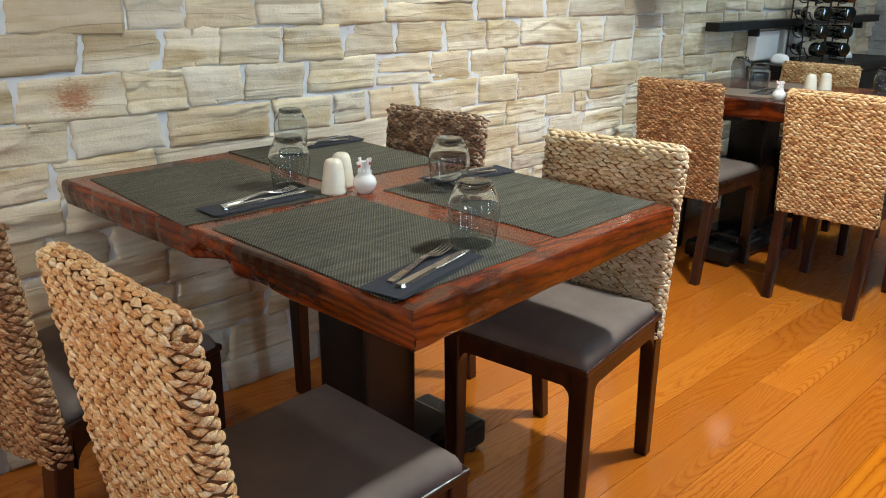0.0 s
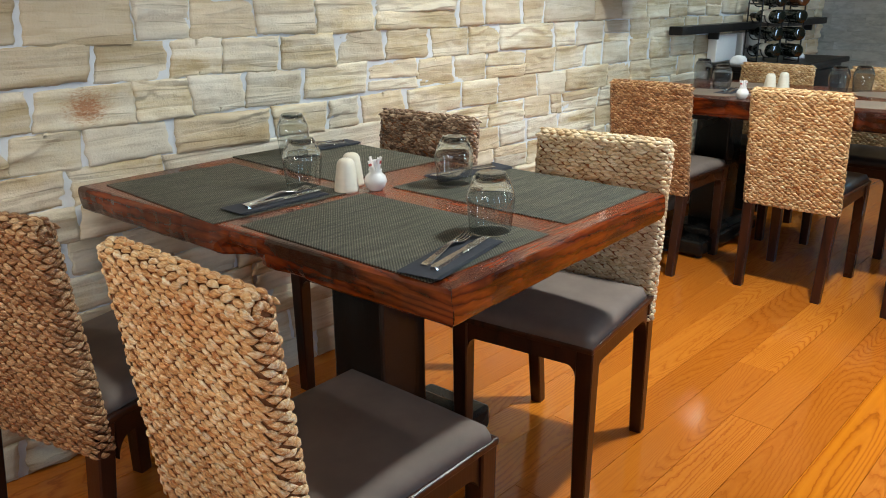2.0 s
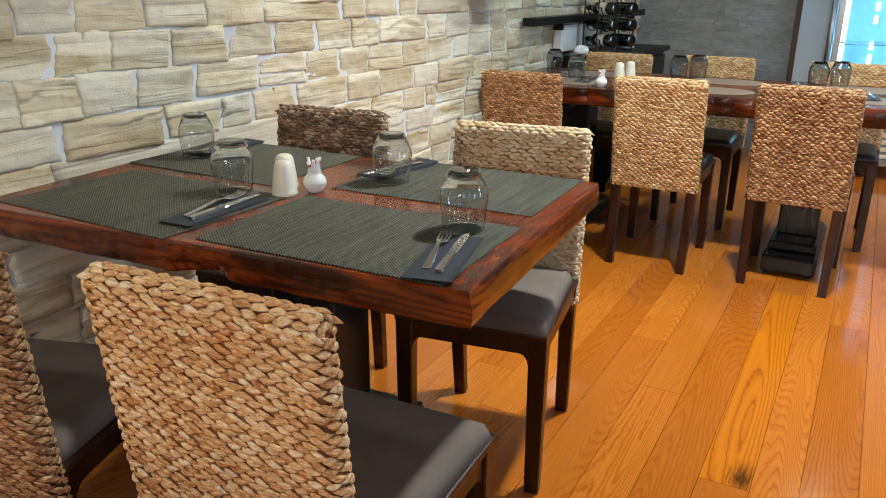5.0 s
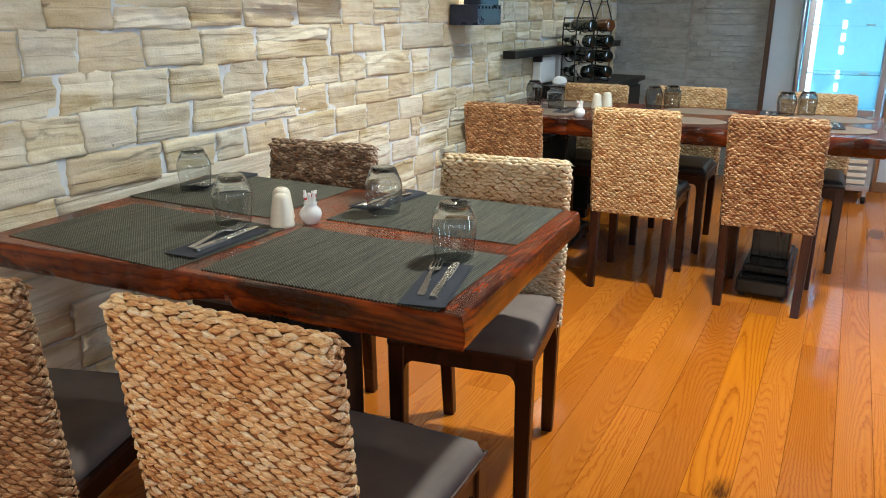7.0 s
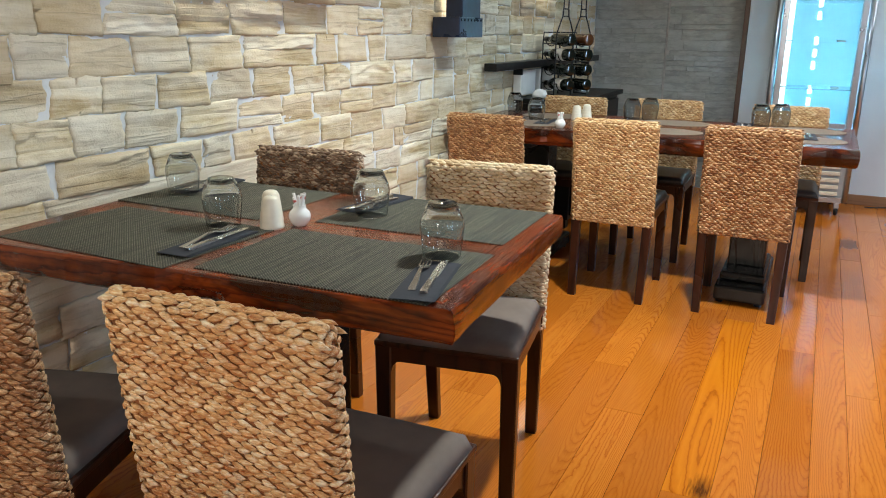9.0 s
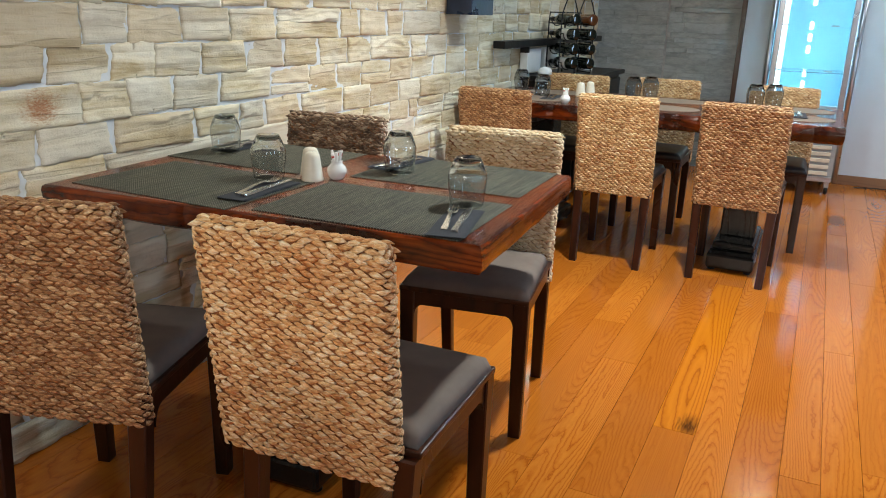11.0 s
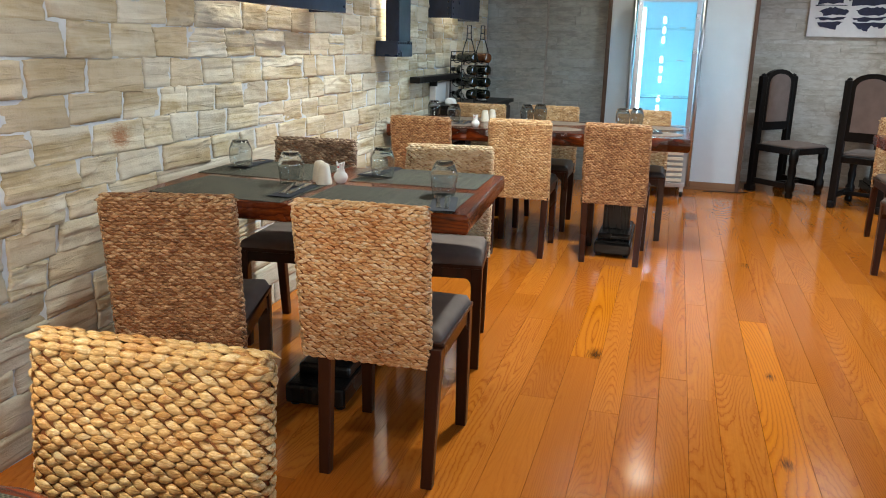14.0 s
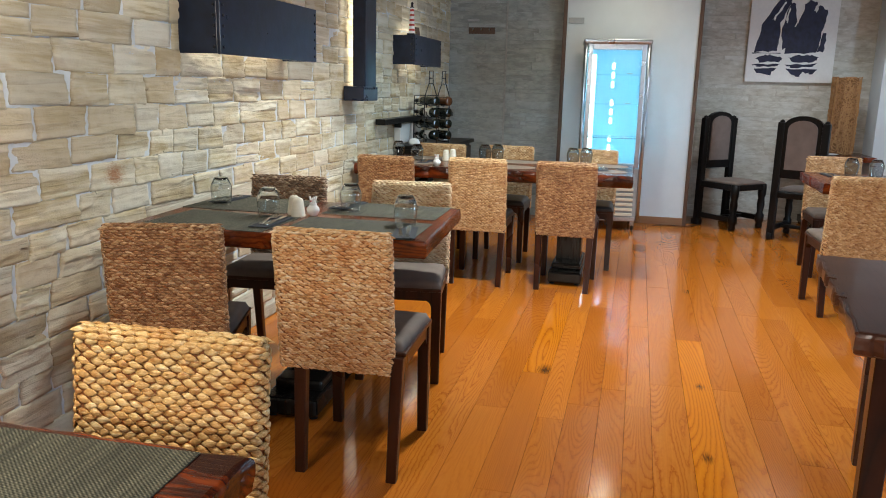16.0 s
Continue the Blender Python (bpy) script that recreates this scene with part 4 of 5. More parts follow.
placemat(-0.98, -0.570, 0.775, 1.30, TOP, 2.0, "")

GLASS_PROFILE = [(0.0360, 0.0), (0.0367, 0.0007), (0.0369, 0.0022), (0.0387, 0.020), (0.0415, 0.048), (0.0430, 0.064), (0.0428, 0.072), (0.0400, 0.084), (0.0335, 0.102), (0.0285, 0.1135), (0.0262, 0.117), (0.0235, 0.1165), (0.0, 0.1130)]


def lathe_mesh(name, profile, mat, seg=40):
    bm = lathe_bm(profile, seg)
    bmesh.ops.remove_doubles(bm, verts=bm.verts, dist=0.00005)
    bmesh.ops.recalc_face_normals(bm, faces=bm.faces)
    for f in bm.faces:
        f.smooth = True
    me = bpy.data.meshes.new(name)
    bm.to_mesh(me)
    bm.free()
    me.materials.append(mat)
    return me


INNER = [(0.0250, 0.1035), (0.0305, 0.0990), (0.0384, 0.0825), (0.0412, 0.0715), (0.0414, 0.064), (0.0400, 0.048), (0.0372, 0.020), (0.0354, 0.0022), (0.0353, 0.0007)]
TUMBLER = lathe_mesh("bowl", [(0.0250, 0.1036)] + INNER + GLASS_PROFILE[:10] + [(0.0270, 0.1110), (0.0250, 0.1036)], M_GLASS)
TUMBLER_DARK = lathe_mesh("bowl", [(0.0250, 0.1036)] + INNER + GLASS_PROFILE[:10] + [(0.0270, 0.1110), (0.0250, 0.1036)], M_GLASSDARK)
TUMBLER_FOOT = lathe_mesh("thick_base", [(0.0, 0.1062), (0.016, 0.1055), (0.0247, 0.1040), (0.0282, 0.1120), (0.0268, 0.1165), (0.0240, 0.1175), (0.0, 0.1140)], M_GLASSFOOT)


def tumbler(x, y, z, group, where, bowl=None):
    ob = empty("glass_tumbler", pose(x, y, z, 0, 0, (x * 731) % 360) @ Matrix.Diagonal((1.1, 1.1, 1.0, 1.0)), "", "")
    link_mesh("bowl", bowl or TUMBLER, None, ob)
    link_mesh("thick_base", TUMBLER_FOOT, None, ob)
    return tagged(ob, "smoky clear stemless glass turned upside down on " + where, "glass", group)


for x, y in ((1.372, 1.050), (1.622, 1.372), (1.590, 1.975), (1.363, 1.632)):
    tumbler(x, y, TOP + 0.0032, "glasses on the near table", "a place mat")
for x, y in ((4.27, 1.98), (3.99, 1.75), (4.24, 1.29), (4.33, 1.21), (4.26, 0.635), (4.345, 0.545)):
    tumbler(x, y, TOP + 0.002, "glasses on the long table", "the long table", TUMBLER_DARK)
for x, y in ((4.43, -1.28), (4.36, -1.42)):
    tumbler(x, y, TOP + 0.002, "glasses on the side table", "the side table", TUMBLER_DARK)


def strip_bm(sections, thick, bm=None):
    """A shaped strip along x from sections (x, half width, height, y offset)."""
    out = bm or bmesh.new()
    rings = []
    for x, w, z, y in sections:
        rings.append([out.verts.new(p) for p in ((x, y - w, z), (x, y + w, z), (x, y + w * 0.8, z + thick), (x, y - w * 0.8, z + thick))])
    for a, b in zip(rings, rings[1:]):
        for k in range(4):
            out.faces.new((a[k], a[(k + 1) % 4], b[(k + 1) % 4], b[k]))
    out.faces.new(rings[0][::-1])
    out.faces.new(rings[-1])
    return out


def cutlery_meshes():
    handle = [(0.0, 0.0065, 0.0005, 0), (0.01, 0.0085, 0.0005, 0), (0.05, 0.0068, 0.003, 0), (0.10, 0.0042, 0.008, 0), (0.118, 0.0040, 0.008, 0), (0.13, 0.008, 0.005, 0), (0.142, 0.0120, 0.003, 0), (0.150, 0.0125, 0.002, 0)]
    fork = strip_bm(handle, 0.0022)
    for k in range(4):
        y = (k - 1.5) * 0.0067
        strip_bm([(0.1495, 0.0024, 0.002, y), (0.165, 0.0019, 0.0015, y), (0.182, 0.0017, 0.003, y), (0.196, 0.0008, 0.006, y)], 0.0018, fork)
    knife = strip_bm([(0.0, 0.006, 0.0005, 0), (0.006, 0.0085, 0.0005, 0), (0.05, 0.0078, 0.0005, 0), (0.098, 0.0062, 0.0005, 0)], 0.0055)
    blade = strip_bm([(0.097, 0.0062, 0.0015, 0), (0.108, 0.0085, 0.002, 0.001), (0.15, 0.0095, 0.002, 0.001), (0.185, 0.0085, 0.002, 0.0005), (0.203, 0.005, 0.002, -0.002), (0.210, 0.0012, 0.002, -0.004)], 0.0014)
    out = []
    for name, bm in (("fork", fork), ("knife_handle", knife), ("knife_blade", blade)):
        bmesh.ops.recalc_face_normals(bm, faces=bm.faces)
        me = bpy.data.meshes.new(name)
        bm.to_mesh(me)
        bm.free()
        me.materials.append(M_STEEL)
        out.append(me)
    return out


FORK, KNIFE, BLADE = cutlery_meshes()


def place_setting(x, y, z, turn, group, spread=1.0):
    """A folded napkin with a fork and a knife lying on it; x, y is the handle end."""
    base = pose(x, y, z, 0, 0, turn)
    bm = bmesh.new()
    for k in range(3):
        box_bm(-0.004 * k, 0.236 - 0.003 * k, -0.043 + 0.002 * k, 0.043 - 0.003 * k, 0.0006 + 0.0013 * k, 0.0017 + 0.0013 * k, 0.0004, 1, bm)
    tagged(part("paper_napkin", bm, M_NAPKIN, at=base), "folded dark navy paper napkin under cutlery", "napkin", group)
    f = new("fork", FORK)
    f.matrix_basis = base @ pose(0.036, 0.011, 0.0046, 0, 0, 5.0 * spread)
    tagged(f, "polished steel fork lying on a navy napkin", "fork", group)
    k = empty("table_knife", base @ pose(0.026, -0.014, 0.0046, 0, 0, 1.5), "polished steel table knife lying on a navy napkin", "knife", group)
    link_mesh("handle", KNIFE, None, k)
    link_mesh("blade", BLADE, None, k)


NEARSET, LONGSET = "cutlery on the near table", "cutlery on the long table"
place_setting(1.095, 0.975, TOP + 0.003, 13, NEARSET)
place_setting(1.112, 1.550, TOP + 0.003, 2, NEARSET)
place_setting(1.858, 1.415, TOP + 0.003, 173, NEARSET)
place_setting(1.830, 1.995, TOP + 0.003, 178, NEARSET)
place_setting(3.80, 1.66, TOP + 0.001, 5, LONGSET)
place_setting(3.82, 0.40, TOP + 0.004, 4, LONGSET)
place_setting(4.40, 0.72, TOP + 0.001, 184, LONGSET)
place_setting(4.45, -1.12, TOP + 0.001, 182, "")


def shaker(x, y, z, group, label):
    prof = [(0.0, 0.0), (0.0280, 0.0), (0.0295, 0.003)]
    for i in range(1, 12):
        t = i / 12
        prof.append((0.0297 - 0.0077 * t + 0.0005 * math.sin(i * 2.2), 0.004 + 0.058 * t))
    prof += [(0.0218, 0.063), (0.0202, 0.070), (0.0160, 0.0765), (0.009, 0.0795), (0.0, 0.080)]
    s = empty("salt_shaker", pose(x, y, z), label, "shaker", group)
    part("body", lathe_bm(prof, 28), M_CREAM, s, smooth=True)
    for k in range(3):
        a = k * 2.1
        part("hole", lathe_bm([(0, 0.0792), (0.0011, 0.0801), (0, 0.0804)], 6, m=Matrix.Translation((0.004 * math.cos(a), 0.004 * math.sin(a), 0))), M_BLACK, s)


def pick_pot(x, y, z, group):
    p = empty("toothpick_pot", pose(x, y, z) @ Matrix.Scale(1.18, 4), "round white ceramic pot holding wrapped toothpicks", "toothpick holder", group)
    prof = [(0, 0), (0.013, 0), (0.0145, 0.002), (0.019, 0.007), (0.0225, 0.016), (0.0230, 0.021), (0.0205, 0.029), (0.0150, 0.0345), (0.0130, 0.037), (0.0135, 0.042), (0.0142, 0.0435), (0.0125, 0.0430), (0.0115, 0.036), (0.0, 0.032)]
    part("pot", lathe_bm(prof, 28), M_WHITE, p, smooth=True)
    rng = random.Random(int(x * 100))
    for k in range(7):
        a = k * 0.9
        foot = Vector((0.005 * math.cos(a), 0.005 * math.sin(a), 0.034))
        tip = foot + Vector((0.007 * math.cos(a) + rng.uniform(-0.003, 0.003), 0.007 * math.sin(a), 0.026 + rng.uniform(0, 0.008)))
        stick = part("toothpick_sachet", tube_bm([foot, (foot + tip) / 2, tip], [0.0030, 0.0034, 0.0032], 6), M_PAPER, p)
        if k % 3 == 0:
            mid = foot.lerp(tip, 0.62)
            part("printed_band", tube_bm([mid, foot.lerp(tip, 0.80)], 0.0036, 6), M_RED, stick, "faint red printed band")


shaker(1.405, 1.520, TOP, "shakers on the near table", "cream ceramic salt shaker beside a toothpick pot")
shaker(1.458, 1.562, TOP, "shakers on the near table", "cream ceramic pepper shaker behind another shaker")
pick_pot(1.460, 1.478, TOP, "toothpick pots")
shaker(4.10, 1.558, TOP, "shakers on the long table", "cream ceramic salt shaker on the long table")
shaker(4.20, 1.530, TOP, "shakers on the long table", "cream ceramic pepper shaker on the long table")
pick_pot(3.70, 1.525, TOP, "toothpick pots")


def oval_mat(x, y, rx, ry):
    bm = lathe_bm([(0, 0.0002), (1.0, 0.0002), (1.0, 0.0026), (0.985, 0.0032), (0, 0.0032)], 48)
    bmesh.ops.scale(bm, vec=(rx, ry, 1), verts=bm.verts)
    tagged(part("oval_placemat", bm, M_OVAL, at=pose(x, y, TOP)), "flat grey oval place mat on the long table", "place mat", "oval mats")


for x, y in ((3.82, 1.72), (3.83, 1.04), (4.22, 1.04), (3.84, 0.42), (4.22, 0.42), (4.22, 1.72)):
    oval_mat(x, y, 0.13, 0.185)

# ---- wall lights ----


def stud_row(parent, points, axis):
    for p in points:
        bm = lathe_bm([(0.0, 0.0), (0.0075, 0.0), (0.006, 0.004), (0.0, 0.006)], 8)
        part("stud", bm, M_STUD, parent, at=Matrix.Translation(p) @ (pose(0, 0, 0, 90, 0, 0) if axis == "y" else pose(0, 0, 0, 0, -90, 0)))


def wall_light(x0, x1, y0, z0, z1, label, light):
    """A studded black box open above and below, with tubes inside."""
    w = empty("wall_light", pose(0, 0, 0), label, "wall light", "black wall lights")
    t = 0.016
    part("front_panel", box_bm(x0, x1, y0, y0 + t, z0, z1, 0.003), M_BOX, w)
    for a in (x0, x1 - t):
        part("side_panel", box_bm(a + 0.001, a + t - 0.001, y0 + t, YW - 0.004, z0 + 0.002, z1 - 0.002, 0.003), M_BOX, w)
    part("mid_panel", box_bm(x0 + t, x1 - t, y0 + t, YW - 0.03, z0 + 0.150, z0 + 0.165), M_BOX, w)
    tube_y = (y0 + YW) / 2
    part("tube", tube_bm([(x0 + 0.12, tube_y, z0 + 0.130), (x1 - 0.12, tube_y, z0 + 0.130)], 0.013, 10), M_LAMPGLOW, w, "glowing tube")
    part("tube", tube_bm([(x0 + 0.12, tube_y, z1 - 0.040), (x1 - 0.12, tube_y, z1 - 0.040)], 0.013, 10), M_LAMPGLOW, w, "glowing tube")
    n = int((z1 - z0) / 0.05)
    stud_row(w, [(x, y0, z0 + 0.03 + k * (z1 - z0 - 0.06) / n) for x in (x0 + 0.025, x1 - 0.025) for k in range(n + 1)], "y")
    stud_row(w, [(x0, y0 + 0.03, z0 + 0.03 + k * (z1 - z0 - 0.06) / n) for k in range(n + 1)], "x")
    for z, up in ((z0 + 0.112, -1), (z1 - 0.03, 1)):
        lamp("wall_light_glow", "AREA", look(((x0 + x1) / 2, tube_y + 0.01, z), ((x0 + x1) / 2, tube_y + 0.03, z + up)), light, (1.0, 0.93, 0.76), size=x1 - x0 - 0.2, size_y=0.05)


wall_light(1.557, 2.580, 1.935, 1.412, 1.690, "long black studded box wall light on the stone wall", 1.0)
wall_light(4.580, 5.420, 1.950, 1.462, 1.695, "black studded box wall light above the wine rack", 0.9)

tall = empty("tall_wall_light", pose(0, 0, 0), "tall black upright wall light with a lit slot", "wall light")
part("body", box_bm(3.515, 3.735, 1.985, 2.075, 1.275, 2.45, 0.004), M_BOX, tall)
part("foot_box", box_bm(3.46, 3.745, 1.975, YW - 0.02, 1.19, 1.285, 0.004), M_BOX, tall)
part("light_strip", box_bm(3.60, 3.725, 2.078, 2.088, 1.29, 2.43), M_LAMPGLOW, tall, "glowing strip behind the body")
stud_row(tall, [(3.48 + 0.04 * k, 1.975, 1.272) for k in range(7)], "y")
lamp("tall_light_glow", "AREA", look((3.505, 2.085, 1.86), (2.9, 2.12, 1.86)), 0.4, (1.0, 0.96, 0.84), size=0.03, size_y=1.1)

light_house = empty("toy_lighthouse", pose(4.72, 2.02, 1.711) @ Matrix.Diagonal((0.72, 0.72, 1.0, 1.0)), "small red and white striped wooden lighthouse on the wall light", "ornament")
part("tower", lathe_bm([(0, 0), (0.034, 0), (0.020, 0.20), (0, 0.20)], 20), M_PAPER, light_house, smooth=False)
for k in range(5):
    z = 0.02 + 0.038 * k
    r = 0.034 - 0.014 * z / 0.2
    part("stripe", lathe_bm([(r + 0.0004, z), (r + 0.0014, z + 0.001), (r - 0.0002, z + 0.016), (r - 0.0015, z + 0.017)], 20), M_RED, light_house, "red painted band")
part("lantern", lathe_bm([(0, 0.20), (0.024, 0.20), (0.024, 0.206), (0.012, 0.208), (0.012, 0.23), (0.018, 0.232), (0, 0.25)], 16), M_BLACK, light_house, smooth=True)
part("plinth", box_bm(-0.05, 0.05, -0.045, 0.045, -0.018, 0.0, 0.004), M_BLACKWOOD, light_house)
card = part("photo_frame", box_bm(-0.05, 0.05, -0.006, 0.006, 0, 0.075, 0.003), M_BROWNTRIM, at=pose(4.84, 2.0, 1.694, -10, 0, 0))
tagged(card, "small brown wooden frame standing on the wall light", "picture frame")

# ---- corner sideboard and wine ----
shelf = empty("wall_shelf", pose(0, 0, 0), "narrow black wooden shelf on the stone wall", "shelf")
part("board", box_bm(4.12, 6.35, 2.045, YW - 0.02, 1.000, 1.044, 0.004), M_BLACKWOOD, shelf)
for x in (4.6, 5.4, 6.1):
    part("bracket", box_bm(x - 0.01, x + 0.01, 2.06, YW - 0.02, 0.96, 1.000, 0.003), M_BLACK, shelf)
for x in (4.62, 4.98):
    ob = part("wall_tile", box_bm(x, x + 0.27, 2.075, YW - 0.01, 0.83, 0.985, 0.006), M_WHITE)
    tagged(ob, "glossy white tile under the black shelf", "tile", "tiles under the shelf")

side = empty("sideboard", pose(0, 0, 0), "low black wooden sideboard in the corner", "sideboard")
part("top", box_bm(4.60, 5.80, 1.70, YW - 0.02, 0.785, 0.818, 0.006), M_BLACKWOOD, side)
part("body", box_bm(4.64, 5.76, 1.735, YW - 0.025, 0.06, 0.784, 0.004), M_BLACKWOOD, side)
for k in range(2):
    d = part("door", box_bm(4.655 + 0.55 * k, 5.195 + 0.55 * k, 1.718, 1.7345, 0.09, 0.76, 0.004), M_BLACKWOOD, side)
    part("knob", lathe_bm([(0, 0), (0.008, 0.002), (0.012, 0.014), (0, 0.022)], 12, m=Matrix.Translation((5.16 if k == 0 else 5.24, 1.718, 0.45)) @ pose(0, 0, 0, 90, 0, 0)), M_CHROME, d, smooth=True)
for x in (4.68, 5.72):
    part("foot", box_bm(x - 0.03, x + 0.03, 1.75, 2.08, 0, 0.06, 0.004), M_BLACKWOOD, side)


def bottle_outline(cx, h, w):
    """Half outline of a bottle, mirrored: points in the plane of the rack."""
    half = [(w, 0.0), (w, 0.34), (w * 0.92, 0.40), (w * 0.62, 0.455), (w * 0.34, 0.50), (w * 0.28, 0.55), (w * 0.28, h)]
    return [(cx + x, z) for x, z in half] + [(cx - x, z) for x, z in half[::-1]]


RACK = pose(5.06, 1.93, 0.818, 0, 0, 232)
rack = empty("wine_rack", RACK, "black wrought-iron wine rack shaped like two bottles", "wine rack")
for d in (-0.075, 0.075):
    for cx in (-0.068, 0.068):
        pts = [(d, y, z) for y, z in bottle_outline(cx, 0.605, 0.066) if d > 0 or z < 0.42]
        part("bottle_shaped_frame", tube_bm(pts, 0.0045, 6), M_BLACK, rack)
        for z in (0.50, 0.545) if d > 0 else ():
            part("rung", tube_bm([(d, cx - 0.02, z), (d, cx + 0.02, z)], 0.004, 6), M_BLACK, rack)
        for level in range(4):
            zc = 0.075 + level * 0.095
            ring = [(d, cx + 0.047 * math.cos(a), zc + 0.047 * math.sin(a)) for a in [math.pi * (1 + k / 8) for k in range(9)]]
            part("cradle", tube_bm([(d, cx - 0.066, zc)] + ring + [(d, cx + 0.066, zc)], 0.0035, 6), M_BLACK, rack)
for cy in (-0.134, 0.134):
    for z in (0.006, 0.33):
        part("tie_bar", tube_bm([(-0.075, cy, z), (0.075, cy, z)], 0.0045, 6), M_BLACK, rack)
for level in range(4):
    for cx in (-0.068, 0.068):
        zc = 0.075 + level * 0.095 - 0.004
        amber = level == 3 and cx > 0
        b = empty("wine_bottle", RACK @ pose(0.16, cx, zc, 0, -90, 0), "amber wine bottle lying in the rack" if amber else "dark wine bottle lying in the black rack", "bottle", "wine bottles")
        prof = [(0, 0.012), (0.030, 0.0), (0.0375, 0.006), (0.038, 0.02), (0.038, 0.18), (0.034, 0.205), (0.018, 0.235), (0.0145, 0.25), (0.0145, 0.295), (0.0155, 0.297), (0.0155, 0.303), (0.0, 0.303)]
        part("glass_body", lathe_bm(prof, 20), M_BOTTLEBROWN if amber else M_BOTTLE, b, smooth=True)
        part("capsule", lathe_bm([(0.0153, 0.255), (0.0160, 0.256), (0.0160, 0.304), (0.0, 0.3045)], 16), M_BLACK, b, smooth=True)
        if level in (0, 2) and cx < 0:
            part("label", lathe_bm([(0.0382, 0.06), (0.0386, 0.061), (0.0386, 0.14), (0.0382, 0.141)], 20), M_PAPER, b, "white paper label", smooth=True)


def cloth(x, y, z, r, label):
    bm = bmesh.new()
    bmesh.ops.create_icosphere(bm, subdivisions=3, radius=1.0)
    for v in bm.verts:
        n = 0.22 * noise.noise(v.co * 2.1 + Vector((x * 3, y, 0)))
        v.co = v.co * (1 + n)
        v.co = Vector((v.co.x * r * 1.2, v.co.y * r, max(-0.3, v.co.z) * r * 0.85 + 0.3 * r * 0.85))
    tagged(part("crumpled_cloth", bm, M_PAPER, at=pose(x, y, z), smooth=True), label, "cloth")


cloth(4.74, 1.99, 0.818, 0.046, "crumpled white cloth on the black sideboard")
cloth(5.42, 1.90, 0.818, 0.040, "small crumpled white cloth beside the wine rack")

hooks = empty("hook_rail", pose(GREY_X - 0.02, 1.80, 1.862), "brown wooden rail with three hooks on the grey wall", "coat hooks")
part("plate", box_bm(-0.006, 0.012, -0.135, 0.135, -0.032, 0.032, 0.003), M_BROWNTRIM, hooks)
for k in (-1, 0, 1):
    part("hook", tube_bm([(-0.006, 0.085 * k, 0.006), (-0.03, 0.085 * k, 0.002), (-0.042, 0.085 * k, 0.016)], 0.010, 8), M_STEEL, hooks)
strip = part("metal_strip", box_bm(-0.01, 0.01, -0.10, 0.02, -0.012, 0.012, 0.002), M_GREYPANEL, at=pose(GREY_X - 0.02, 1.93, 1.965))
tagged(strip, "thin grey metal strip on the stone wall", "wall strip")

# ---- display fridge ----
FX0, FX1, FY0, FY1, FTOP = 5.90, 6.40, 0.115, 0.715, 1.755
fridge = empty("display_fridge", pose(FX0 - 0.03, 0.415, 0, 0, 0, 5) @ pose(-FX0, -0.415, 0), "tall chrome display fridge with lit blue glass door", "fridge")
part("back_panel", box_bm(FX1 - 0.03, FX1, FY0 + 0.006, FY1 - 0.006, 0.12, FTOP - 0.044), M_FRIDGEWHITE, fridge)
for y in (FY0 + 0.001, FY1 - 0.005):
    part("side_glass", box_bm(FX0 + 0.035, FX1 - 0.035, y, y + 0.004, 0.60, FTOP - 0.044), M_PANE, fridge)
part("lower_body", box_bm(FX0 + 0.02, FX1 - 0.032, FY0 + 0.004, FY1 - 0.004, 0.11, 0.585, 0.004), M_GREYPANEL, fridge)
part("inner_floor", box_bm(FX0 + 0.02, FX1 - 0.032, FY0 + 0.012, FY1 - 0.012, 0.586, 0.60), M_FRIDGEWHITE, fridge)
part("header", box_bm(FX0 - 0.002, FX0 + 0.034, FY0 + 0.036, FY1 - 0.036, FTOP - 0.058, FTOP - 0.044, 0.002), M_CHROME, fridge)
part("roof", box_bm(FX0 - 0.012, FX1, FY0 - 0.008, FY1 + 0.008, FTOP - 0.045, FTOP, 0.018, 3), M_CHROME, fridge)
for y in (FY0 + 0.018, FY1 - 0.018):
    for x in (FX0 + 0.016, FX1 - 0.05):
        part("corner_post", tube_bm([(x, y, 0.10), (x, y, FTOP - 0.04)], 0.018, 12), M_CHROME, fridge, smooth=True)
door = part("door_frame", box_bm(FX0 - 0.004, FX0 + 0.016, FY0 + 0.042, FY0 + 0.082, 0.60, FTOP - 0.055, 0.004), M_CHROME, fridge)
part("door_stile", box_bm(FX0 - 0.004, FX0 + 0.016, FY1 - 0.082, FY1 - 0.042, 0.60, FTOP - 0.055, 0.004), M_CHROME, door)
for z in (0.60, FTOP - 0.095):
    part("door_rail", box_bm(FX0 - 0.003, FX0 + 0.015, FY0 + 0.083, FY1 - 0.083, z, z + 0.04, 0.004), M_CHROME, door)
pane = part("door_glass", box_bm(FX0 + 0.004, FX0 + 0.009, FY0 + 0.083, FY1 - 0.083, 0.641, FTOP - 0.096), M_PANE, door)
for z in (0.86, 1.17, 1.44):
    part("glass_shelf", box_bm(FX0 + 0.05, FX1 - 0.04, FY0 + 0.03, FY1 - 0.03, z, z + 0.006), M_PANE, fridge)
    # small tags lying on the shelves
    for y in (FY0 + 0.15, FY1 - 0.12):
        part("shelf_clip", box_bm(FX0 + 0.05, FX0 + 0.10, y, y + 0.05, z + 0.008, z + 0.018, 0.002), M_GREYPANEL, fridge)
